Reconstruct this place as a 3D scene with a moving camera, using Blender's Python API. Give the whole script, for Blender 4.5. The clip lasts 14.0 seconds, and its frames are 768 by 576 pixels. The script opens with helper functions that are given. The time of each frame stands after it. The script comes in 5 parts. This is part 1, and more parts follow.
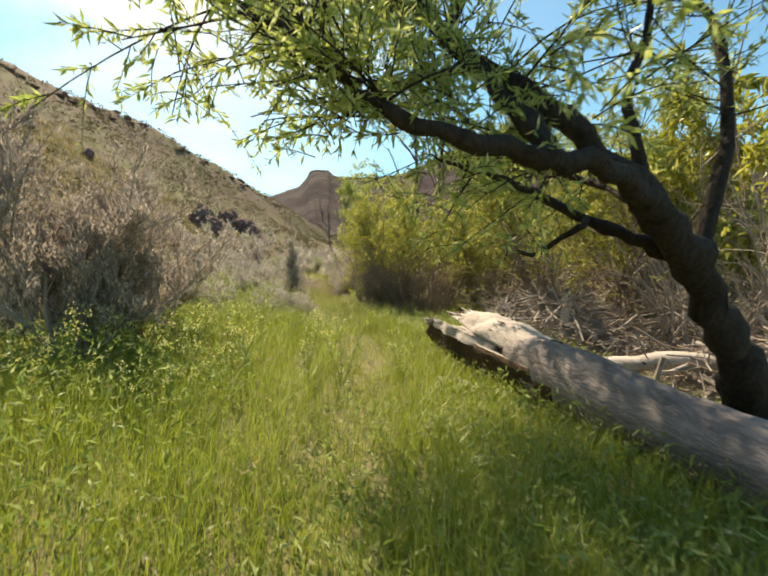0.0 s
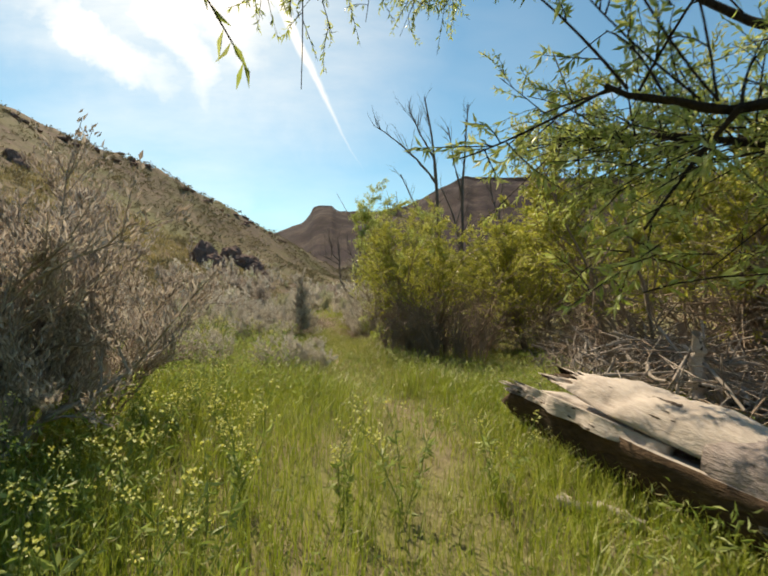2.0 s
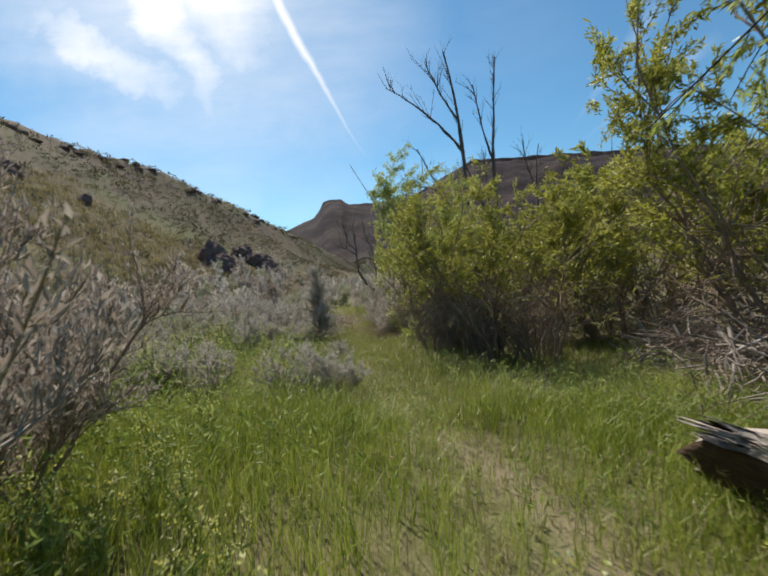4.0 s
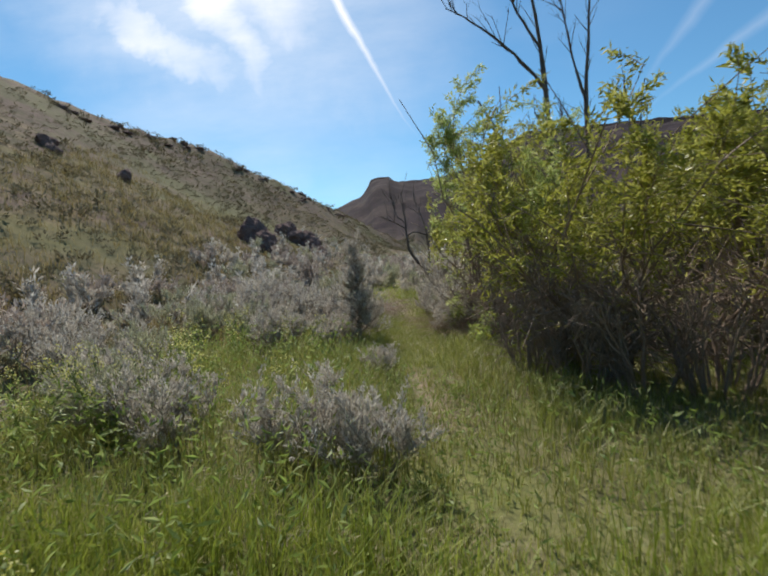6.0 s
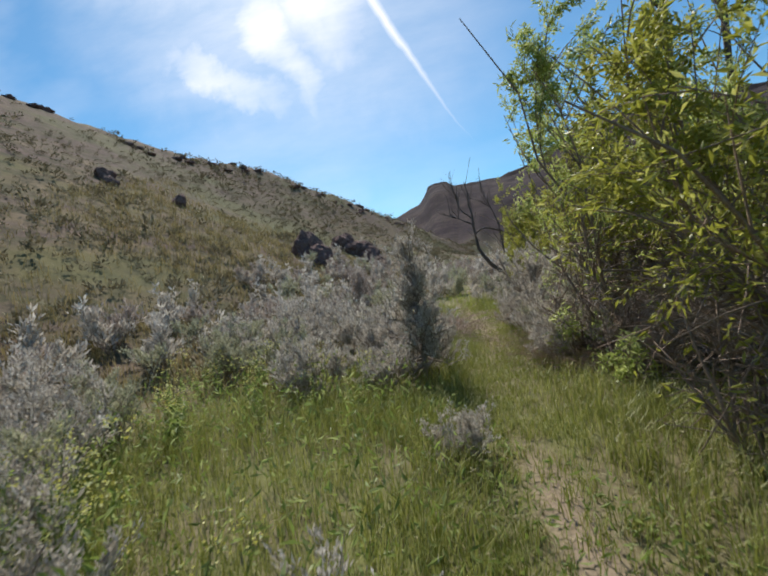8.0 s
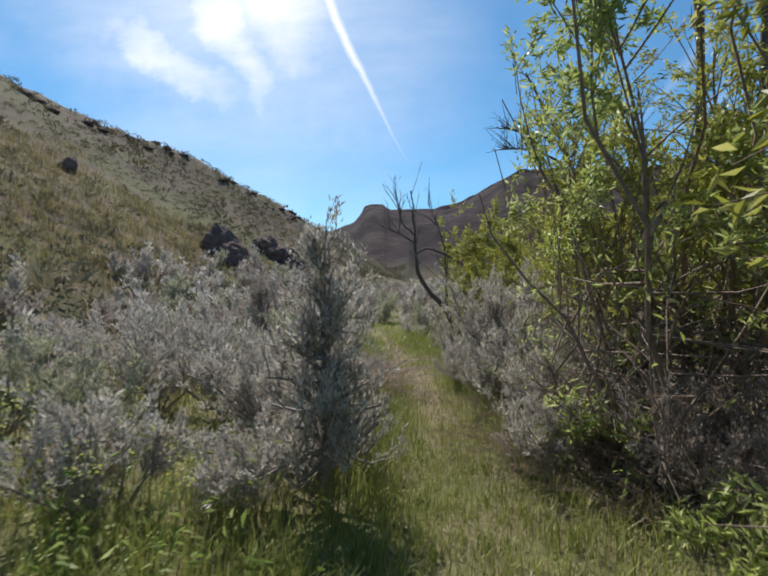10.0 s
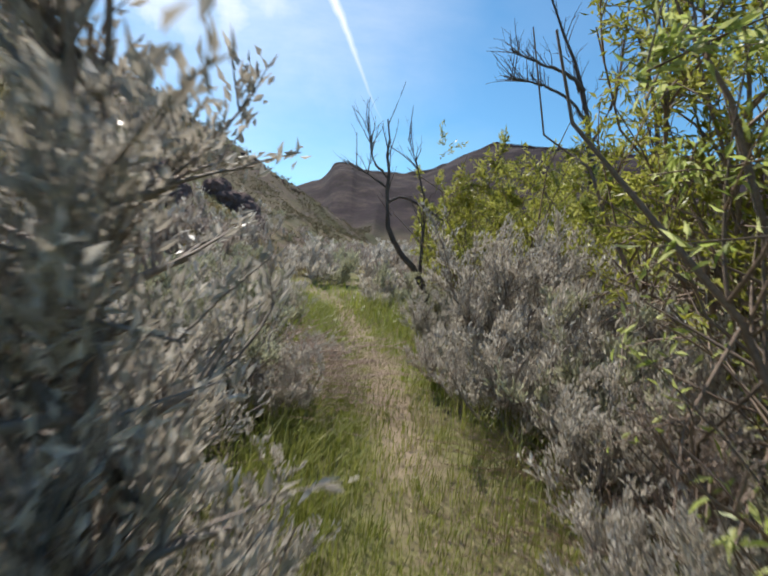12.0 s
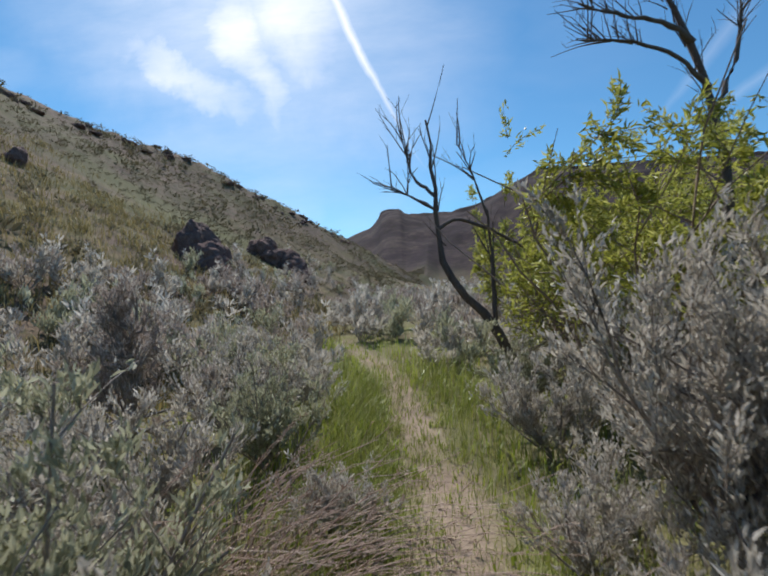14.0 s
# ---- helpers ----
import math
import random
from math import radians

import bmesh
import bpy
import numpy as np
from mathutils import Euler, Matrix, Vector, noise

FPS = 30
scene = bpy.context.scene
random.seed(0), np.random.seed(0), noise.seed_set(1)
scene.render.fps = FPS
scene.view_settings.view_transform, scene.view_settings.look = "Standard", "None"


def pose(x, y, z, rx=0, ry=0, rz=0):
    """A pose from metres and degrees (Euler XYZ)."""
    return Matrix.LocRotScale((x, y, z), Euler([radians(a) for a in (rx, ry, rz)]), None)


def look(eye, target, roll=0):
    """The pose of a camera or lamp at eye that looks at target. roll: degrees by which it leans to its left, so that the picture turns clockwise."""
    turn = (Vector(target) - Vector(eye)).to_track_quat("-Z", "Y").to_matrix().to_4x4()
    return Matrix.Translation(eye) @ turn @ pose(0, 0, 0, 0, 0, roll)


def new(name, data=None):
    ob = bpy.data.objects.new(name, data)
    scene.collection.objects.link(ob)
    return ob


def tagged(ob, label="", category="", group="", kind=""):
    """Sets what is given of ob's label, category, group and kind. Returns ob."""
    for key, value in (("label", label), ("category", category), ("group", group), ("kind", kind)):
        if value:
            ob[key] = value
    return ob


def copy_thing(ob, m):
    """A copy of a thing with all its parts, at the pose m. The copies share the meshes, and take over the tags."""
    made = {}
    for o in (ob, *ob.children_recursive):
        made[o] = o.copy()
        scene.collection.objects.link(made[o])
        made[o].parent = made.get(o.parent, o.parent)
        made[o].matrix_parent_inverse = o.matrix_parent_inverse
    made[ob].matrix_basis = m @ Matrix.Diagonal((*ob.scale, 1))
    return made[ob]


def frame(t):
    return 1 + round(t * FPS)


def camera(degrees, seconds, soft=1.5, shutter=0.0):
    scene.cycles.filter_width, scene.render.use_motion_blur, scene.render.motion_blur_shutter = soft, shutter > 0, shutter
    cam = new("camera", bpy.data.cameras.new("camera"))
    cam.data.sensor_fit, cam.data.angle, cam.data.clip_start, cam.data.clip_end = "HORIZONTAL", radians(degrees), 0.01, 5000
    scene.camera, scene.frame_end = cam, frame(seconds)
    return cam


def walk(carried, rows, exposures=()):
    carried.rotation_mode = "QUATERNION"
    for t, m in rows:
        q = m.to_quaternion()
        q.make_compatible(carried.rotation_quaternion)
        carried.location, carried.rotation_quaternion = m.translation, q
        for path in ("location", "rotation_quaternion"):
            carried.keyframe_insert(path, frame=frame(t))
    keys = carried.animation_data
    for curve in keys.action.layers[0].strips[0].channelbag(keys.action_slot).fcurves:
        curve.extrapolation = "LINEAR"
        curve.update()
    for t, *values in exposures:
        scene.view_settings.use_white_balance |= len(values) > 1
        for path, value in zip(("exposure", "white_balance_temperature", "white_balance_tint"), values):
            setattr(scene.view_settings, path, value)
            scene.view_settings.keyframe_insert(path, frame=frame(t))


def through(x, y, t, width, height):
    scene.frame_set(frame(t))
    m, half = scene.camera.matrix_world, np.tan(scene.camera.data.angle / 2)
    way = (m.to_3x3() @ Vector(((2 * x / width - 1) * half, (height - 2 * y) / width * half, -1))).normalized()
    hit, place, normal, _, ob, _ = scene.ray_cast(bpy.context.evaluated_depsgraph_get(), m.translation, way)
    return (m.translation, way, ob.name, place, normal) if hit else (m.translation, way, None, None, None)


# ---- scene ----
# ---- camera ----
cam = camera(81.6, 14.0, soft=2.0, shutter=0.28)
# seconds, x, y, z, yaw, pitch, roll
PATH = [
    (0, 0.000, 0.000, 1.499, -2.80, -4.00, -1.79),
    (0.5, -0.133, 0.644, 1.533, -2.56, -3.51, -0.85),
    (1, -0.185, 1.214, 1.513, -1.32, -1.81, -3.86),
    (1.5, -0.297, 1.691, 1.501, -1.25, 1.30, -1.36),
    (2, -0.436, 2.083, 1.562, -2.19, 0.13, 0.09),
    (2.5, -0.532, 2.417, 1.536, 0.30, 3.16, 0.74),
    (3, -0.575, 2.876, 1.539, -1.28, -0.16, 1.84),
    (5.5, -0.937, 6.177, 1.506, 2.56, -1.66, 7.23),
    (6, -0.944, 6.795, 1.534, 5.85, -3.31, 4.13),
    (6.5, -0.994, 7.440, 1.504, 11.33, 0.72, 6.19),
    (7, -1.091, 8.100, 1.478, 10.72, -1.71, 6.54),
    (7.5, -1.168, 8.658, 1.494, 14.55, -1.65, 8.80),
    (10, -1.655, 11.856, 1.550, 4.40, 0.13, 0.54),
    (10.5, -1.640, 12.458, 1.551, 1.69, -0.43, -1.06),
    (11, -1.727, 13.040, 1.503, 0.73, -0.37, 2.19),
    (11.5, -1.780, 13.464, 1.462, 1.89, -6.33, -1.70),
    (12, -1.745, 14.171, 1.421, -0.34, -4.46, -4.58),
    (12.5, -1.720, 14.995, 1.464, -2.71, 2.03, -6.68),
    (13, -1.764, 15.498, 1.510, 1.03, 0.12, -5.14),
    (13.5, -1.730, 16.037, 1.506, 5.38, 1.44, 3.49),
    (14, -1.747, 16.575, 1.498, 6.89, 0.91, 2.20),
]
EXPOSURES = [(0, 0.85, 8700, 9), (1.5, 0.53, 9000, 9), (2.5, 0.25, 7900, 10), (3.2, 0.08, 7100, 10), (6, 0.01, 6550, 11), (10.5, 0.05, 6300, 12), (12.3, 0.21, 6450, 12), (13.3, 0.03, 6200, 12), (14, -0.05, 6100, 12)]
walk(cam, [(t, pose(x, y, z, 90 + p, r, w)) for t, x, y, z, w, p, r in PATH], EXPOSURES)

# ---- light ----
world = bpy.data.worlds.new("sky")
scene.world = world
world.use_nodes = True
wn, wl = world.node_tree.nodes, world.node_tree.links
SUN_EL, SUN_AZ = radians(51), radians(-25)      # azimuth from +y towards +x
sky = wn.new("ShaderNodeTexSky")
sky.sky_type, sky.sun_disc = "NISHITA", False
sky.sun_elevation, sky.sun_rotation = SUN_EL, SUN_AZ
sky.air_density, sky.dust_density, sky.ozone_density = 1.0, 0.3, 2.5


def wmath(op, a, b=None, clamp=False):
    n = wn.new("ShaderNodeMath")
    n.operation, n.use_clamp = op, clamp
    for k, v in enumerate((a, b)):
        if v is None:
            continue
        if isinstance(v, (int, float)):
            n.inputs[k].default_value = v
        else:
            wl.new(v, n.inputs[k])
    return n.outputs[0]


coord = wn.new("ShaderNodeTexCoord")
sep = wn.new("ShaderNodeSeparateXYZ")
wl.new(coord.outputs["Generated"], sep.inputs[0])
ahead = wmath("MAXIMUM", sep.outputs[1], 0.05)
U, V = wmath("DIVIDE", sep.outputs[0], ahead), wmath("DIVIDE", sep.outputs[2], ahead)
flat = wn.new("ShaderNodeCombineXYZ")
wl.new(U, flat.inputs[0]), wl.new(V, flat.inputs[1])


def wnoise(scale, detail, rough=0.55, squash=(1, 1)):
    mp = wn.new("ShaderNodeMapping")
    mp.inputs["Scale"].default_value = (squash[0], squash[1], 1)
    mp.inputs["Rotation"].default_value = (0, 0, 0.75)
    wl.new(flat.outputs[0], mp.inputs[0])
    n = wn.new("ShaderNodeTexNoise")
    n.inputs["Scale"].default_value, n.inputs["Detail"].default_value, n.inputs["Roughness"].default_value = scale, detail, rough
    wl.new(mp.outputs[0], n.inputs[0])
    return n.outputs[0]


def bank(u, v, a, b, turn):
    """Soft cloud bank: 1 in its middle, 0 outside."""
    c, s = math.cos(turn), math.sin(turn)
    du, dv = wmath("SUBTRACT", U, u), wmath("SUBTRACT", V, v)
    p = wmath("DIVIDE", wmath("ADD", wmath("MULTIPLY", du, c), wmath("MULTIPLY", dv, s)), a)
    q = wmath("DIVIDE", wmath("SUBTRACT", wmath("MULTIPLY", dv, c), wmath("MULTIPLY", du, s)), b)
    r = wmath("ADD", wmath("MULTIPLY", p, p), wmath("MULTIPLY", q, q))
    return wmath("SUBTRACT", 1, wmath("MULTIPLY", r, 0.5), True)


def trail_cloud(u0, v0, u1, v1, wide, bend, rag):
    """A streak from its high broad end to its thin low end."""
    L = math.hypot(u1 - u0, v1 - v0)
    c, s = (u1 - u0) / L, (v1 - v0) / L
    du, dv = wmath("SUBTRACT", U, u0), wmath("SUBTRACT", V, v0)
    a = wmath("DIVIDE", wmath("ADD", wmath("MULTIPLY", du, c), wmath("MULTIPLY", dv, s)), L)
    d = wmath("SUBTRACT", wmath("MULTIPLY", dv, c), wmath("MULTIPLY", du, s))
    d = wmath("ADD", d, wmath("MULTIPLY", wmath("MULTIPLY", a, wmath("SUBTRACT", 1, a)), bend))
    d = wmath("ADD", d, wmath("MULTIPLY", wmath("SUBTRACT", wnoise(9, 3), 0.5), rag))
    w = wmath("MAXIMUM", wmath("MULTIPLY", wmath("SUBTRACT", 1.12, a), wide), 0.003)
    core = wmath("SUBTRACT", 1, wmath("ABSOLUTE", wmath("DIVIDE", d, w)), True)
    ends = wmath("MULTIPLY", wmath("MULTIPLY", wmath("SUBTRACT", 1.02, a), 1.3, True), wmath("ADD", wmath("MULTIPLY", a, 3), 1.6, True))
    return wmath("MULTIPLY", wmath("POWER", core, 1.2), ends)


warp_u = wmath("MULTIPLY", wmath("SUBTRACT", wnoise(3.2, 5, 0.6, (0.8, 1.6)), 0.5), 0.30)
warp_v = wmath("MULTIPLY", wmath("SUBTRACT", wnoise(3.8, 5, 0.6, (1.5, 0.9)), 0.5), 0.28)
U0, V0 = U, V
U, V = wmath("ADD", U, warp_u), wmath("ADD", V, warp_v)
banks = wmath("MAXIMUM", wmath("MULTIPLY", bank(-0.59, 0.55, 0.19, 0.055, -0.68), 0.85), bank(-0.43, 0.62, 0.20, 0.075, -1.25))
banks = wmath("MAXIMUM", banks, bank(-0.33, 0.71, 0.22, 0.13, -0.95))
banks = wmath("MAXIMUM", banks, bank(-0.45, 0.98, 0.45, 0.27, 0.1))
glow = bank(-0.46, 0.72, 0.52, 0.34, -0.5)
low_glow = bank(-0.44, 0.36, 0.30, 0.26, 0.0)
U, V = U0, V0
ragged = wmath("MULTIPLY", wmath("SUBTRACT", wnoise(4.6, 7, 0.62, (0.5, 1.8)), 0.28), 2.2, True)
thin = wmath("ADD", wmath("MULTIPLY", ragged, 0.6), 0.35)
puff = wmath("MULTIPLY", wmath("POWER", banks, 1.25), wmath("ADD", wmath("MULTIPLY", ragged, 0.5), 0.55), True)
puff = wmath("MAXIMUM", puff, wmath("MULTIPLY", wmath("MULTIPLY", wmath("POWER", glow, 1.4), thin), 0.68))
puff = wmath("MAXIMUM", puff, wmath("MULTIPLY", wmath("MULTIPLY", low_glow, thin), 0.34))
veil = wmath("MULTIPLY", wmath("SUBTRACT", wnoise(1.9, 5, 0.5, (1, 2.6)), 0.46), 1.5, True)
veil = wmath("MULTIPLY", veil, wmath("SUBTRACT", 0.85, wmath("MULTIPLY", U, 1.6), True))
cloud = wmath("MAXIMUM", puff, wmath("MULTIPLY", veil, 0.42))
for line in ((-0.205, 0.672, 0.0, 0.255, 0.024, 0.03, 0.026), (0.60, 0.50, 0.44, 0.30, 0.022, 0.0, 0.02), (0.68, 0.42, 0.45, 0.27, 0.018, 0.0, 0.02)):
    k = 1.0 if line[0] < 0 else 0.13
    cloud = wmath("MAXIMUM", cloud, wmath("MULTIPLY", trail_cloud(*line), k))
over = wmath("MULTIPLY", wmath("MULTIPLY", sep.outputs[2], 8, True), wmath("MULTIPLY", wmath("SUBTRACT", sep.outputs[1], 0.12), 6, True))
cloud = wmath("MULTIPLY", cloud, over, True)
mix = wn.new("ShaderNodeMix")
mix.data_type = "RGBA"
tone = wn.new("ShaderNodeMix")
tone.data_type, tone.blend_type = "RGBA", "MULTIPLY"
tone.inputs["Factor"].default_value, tone.inputs["B"].default_value = 1.0, (0.62, 1.01, 1.11, 1)
wl.new(sky.outputs[0], tone.inputs["A"])
wl.new(cloud, mix.inputs["Factor"]), wl.new(tone.outputs["Result"], mix.inputs["A"])
mix.inputs["B"].default_value = (10.2, 10.3, 10.6, 1)
wl.new(mix.outputs["Result"], wn["Background"].inputs[0])
wn["Background"].inputs[1].default_value = 0.112
sun = new("sun", bpy.data.lights.new("sun", "SUN"))
sun.data.energy, sun.data.angle, sun.data.color = 5.0, radians(0.6), (1, 0.94, 0.84)
sd = Vector((math.sin(SUN_AZ) * math.cos(SUN_EL), math.cos(SUN_AZ) * math.cos(SUN_EL), math.sin(SUN_EL)))
sun.matrix_world = look(sd * 50, (0, 0, 0))


# ---- materials ----
class Shade:
    """A small builder of node materials."""

    def __init__(self, name):
        self.m = bpy.data.materials.new(name)
        self.m.use_nodes = True
        self.n, self.l = self.m.node_tree.nodes, self.m.node_tree.links
        self.bsdf, self.out = self.n["Principled BSDF"], self.n["Material Output"]
        self.xyz = self.n.new("ShaderNodeTexCoord").outputs["Object"]

    def put(self, socket, v):
        if isinstance(v, tuple):
            socket.default_value = (*v, 1) if len(v) == 3 else v
        elif isinstance(v, (int, float)):
            socket.default_value = v
        else:
            self.l.new(v, socket)

    def noise(self, scale, detail=4, rough=0.6, squash=(1, 1, 1)):
        mp = self.n.new("ShaderNodeMapping")
        mp.inputs["Scale"].default_value = squash
        self.l.new(self.xyz, mp.inputs[0])
        t = self.n.new("ShaderNodeTexNoise")
        t.inputs["Scale"].default_value, t.inputs["Detail"].default_value, t.inputs["Roughness"].default_value = scale, detail, rough
        self.l.new(mp.outputs[0], t.inputs[0])
        return t.outputs[0]

    def ramp(self, f, *stops):
        r = self.n.new("ShaderNodeValToRGB")
        while len(r.color_ramp.elements) < len(stops):
            r.color_ramp.elements.new(0.5)
        for e, (p, c) in zip(r.color_ramp.elements, stops):
            e.position, e.color = p, ((*c, 1) if isinstance(c, tuple) else (c, c, c, 1))
        self.l.new(f, r.inputs[0])
        return r.outputs[0]

    def mix(self, f, a, b, how="MIX"):
        x = self.n.new("ShaderNodeMix")
        x.data_type, x.blend_type = "RGBA", how
        self.put(x.inputs["Factor"], f), self.put(x.inputs["A"], a), self.put(x.inputs["B"], b)
        return x.outputs["Result"]

    def attr(self, name):
        a = self.n.new("ShaderNodeAttribute")
        a.attribute_name = name
        return a.outputs["Fac"]

    def island(self):
        return self.n.new("ShaderNodeNewGeometry").outputs["Random Per Island"]

    def chance(self):
        return self.n.new("ShaderNodeObjectInfo").outputs["Random"]

    def bump(self, h, strength, dist):
        b = self.n.new("ShaderNodeBump")
        b.inputs["Strength"].default_value, b.inputs["Distance"].default_value = strength, dist
        self.l.new(h, b.inputs["Height"])
        self.l.new(b.outputs[0], self.bsdf.inputs["Normal"])

    def done(self, colour, rough=0.8, through=0.0, tint=None, spec=0.3):
        self.put(self.bsdf.inputs["Base Color"], colour)
        self.put(self.bsdf.inputs["Roughness"], rough)
        self.bsdf.inputs["Specular IOR Level"].default_value = spec
        if through:
            t = self.n.new("ShaderNodeBsdfTranslucent")
            self.put(t.inputs[0], tint if tint is not None else colour)
            s = self.n.new("ShaderNodeMixShader")
            s.inputs[0].default_value = through
            self.l.new(self.bsdf.outputs[0], s.inputs[1]), self.l.new(t.outputs[0], s.inputs[2])
            self.l.new(s.outputs[0], self.out.inputs[0])
        return self.m


def leaf_mat(name, low, mid, high, through, rough=0.6, spec=0.3, patch=1.2):
    s = Shade(name)
    c = s.ramp(s.island(), (0.0, low), (0.5, mid), (1.0, high))
    c = s.mix(s.ramp(s.noise(patch, 3), (0.35, 0.0), (0.7, 0.55)), c, low)
    return s.done(c, rough, through, None, spec)


def bark_mat(name, dark, light, scale=6.0, stretch=(1, 1, 0.2), rough=0.9, bump=0.6, dist=0.02):
    s = Shade(name)
    n1, n2 = s.noise(scale, 6, 0.7, stretch), s.noise(scale * 7, 4, 0.65, stretch)
    c = s.mix(0.5, s.ramp(n1, (0.3, dark), (0.7, light)), s.ramp(n2, (0.3, dark), (0.7, light)))
    s.bump(n2, bump, dist)
    return s.done(c, rough, spec=0.2)


GRASS = leaf_mat("grass", (0.19, 0.25, 0.03), (0.31, 0.37, 0.05), (0.46, 0.48, 0.11), 0.45, 0.45, 0.4, 0.7)
DRY_PINK = leaf_mat("dry_stem", (0.30, 0.21, 0.16), (0.46, 0.34, 0.27), (0.62, 0.50, 0.42), 0.3, 0.6)
GRASS_DRY = leaf_mat("dry_grass", (0.26, 0.22, 0.10), (0.40, 0.36, 0.18), (0.55, 0.50, 0.30), 0.3, 0.6)
SLOPE_GRASS = leaf_mat("bunchgrass", (0.19, 0.155, 0.06), (0.33, 0.265, 0.11), (0.46, 0.38, 0.19), 0.35, 0.6)
GRASS_DULL = leaf_mat("trailside_grass", (0.17, 0.20, 0.035), (0.29, 0.315, 0.07), (0.45, 0.44, 0.16), 0.42, 0.5, 0.35, 0.6)
WEED = leaf_mat("weed_leaf", (0.17, 0.24, 0.05), (0.28, 0.36, 0.09), (0.46, 0.51, 0.22), 0.5, 0.5, 0.4)
SAGE = leaf_mat("sage_leaf", (0.385, 0.345, 0.285), (0.58, 0.53, 0.455), (0.80, 0.755, 0.68), 0.36, 0.42, 0.5)
SAGE_GREEN = leaf_mat("sage_leaf_green", (0.30, 0.30, 0.19), (0.46, 0.455, 0.31), (0.66, 0.65, 0.48), 0.36, 0.5, 0.4)
BRUSH = leaf_mat("brush_leaf", (0.30, 0.245, 0.205), (0.47, 0.40, 0.345), (0.68, 0.60, 0.53), 0.34, 0.6)
WILLOW = leaf_mat("willow_leaf", (0.23, 0.24, 0.035), (0.42, 0.43, 0.07), (0.62, 0.60, 0.20), 0.52, 0.42, 0.45, 0.8)
CANOPY = leaf_mat("canopy_leaf", (0.27, 0.34, 0.08), (0.46, 0.53, 0.15), (0.68, 0.70, 0.34), 0.6, 0.38, 0.5, 0.9)
HILL_LEAF = leaf_mat("hill_shrub_leaf", (0.125, 0.105, 0.06), (0.23, 0.195, 0.115), (0.36, 0.31, 0.195), 0.2, 0.85, 0.15, 0.05)
PETAL = leaf_mat("mustard_petal", (0.66, 0.62, 0.12), (0.80, 0.78, 0.30), (0.85, 0.85, 0.55), 0.35, 0.5)
STEM_GREEN = leaf_mat("green_stem", (0.13, 0.20, 0.04), (0.18, 0.26, 0.06), (0.25, 0.32, 0.09), 0.2, 0.6)
BARK = bark_mat("willow_bark", (0.010, 0.008, 0.007), (0.075, 0.058, 0.048), 5, (1, 1, 0.35), 0.9, 1.0, 0.035)
TWIG = bark_mat("brown_twig", (0.15, 0.11, 0.085), (0.40, 0.31, 0.245), 9, (1, 1, 1), 0.85, 0.3, 0.004)
TWIG_GREY = bark_mat("grey_twig", (0.17, 0.14, 0.12), (0.44, 0.38, 0.335), 9, (1, 1, 1), 0.85, 0.3, 0.004)
DEAD = bark_mat("dead_wood", (0.07, 0.055, 0.05), (0.20, 0.165, 0.145), 7)


def pale_wood():
    s = Shade("weathered_wood")
    n1, n2 = s.noise(5, 6, 0.7, (1, 0.16, 1)), s.noise(30, 4, 0.65, (1, 0.12, 1))
    c = s.mix(0.5, s.ramp(n1, (0.3, (0.30, 0.25, 0.22)), (0.7, (0.56, 0.50, 0.455))), s.ramp(n2, (0.3, (0.30, 0.25, 0.22)), (0.7, (0.56, 0.50, 0.455))))
    crack = s.ramp(s.noise(7, 5, 0.6, (1.6, 0.10, 1.6)), (0.345, 1.0), (0.385, 0.0))
    c = s.mix(crack, c, (0.045, 0.03, 0.022))
    knot = s.ramp(s.noise(3.3, 2, 0.5), (0.70, 0.0), (0.74, 0.9))
    c = s.mix(knot, c, (0.10, 0.075, 0.055))
    s.bump(s.mix(0.5, n2, crack), 0.8, 0.03)
    return s.done(c, 0.85, spec=0.2)


PALE = pale_wood()
LOGBARK = bark_mat("log_bark", (0.09, 0.073, 0.073), (0.39, 0.335, 0.32), 4, (1, 0.25, 1), 0.9, 0.9, 0.03)
# Dark brown wood: lower slab's outside, inner faces and ends of other pieces.
DARK_WOOD = bark_mat("dark_wood", (0.025, 0.016, 0.011), (0.13, 0.085, 0.055), 5, (1, 0.2, 1), 0.95, 0.9, 0.03)
ROCK = bark_mat("basalt_rock", (0.095, 0.057, 0.052), (0.25, 0.158, 0.134), 1.2, (1, 1, 1), 0.95, 0.9, 0.12)


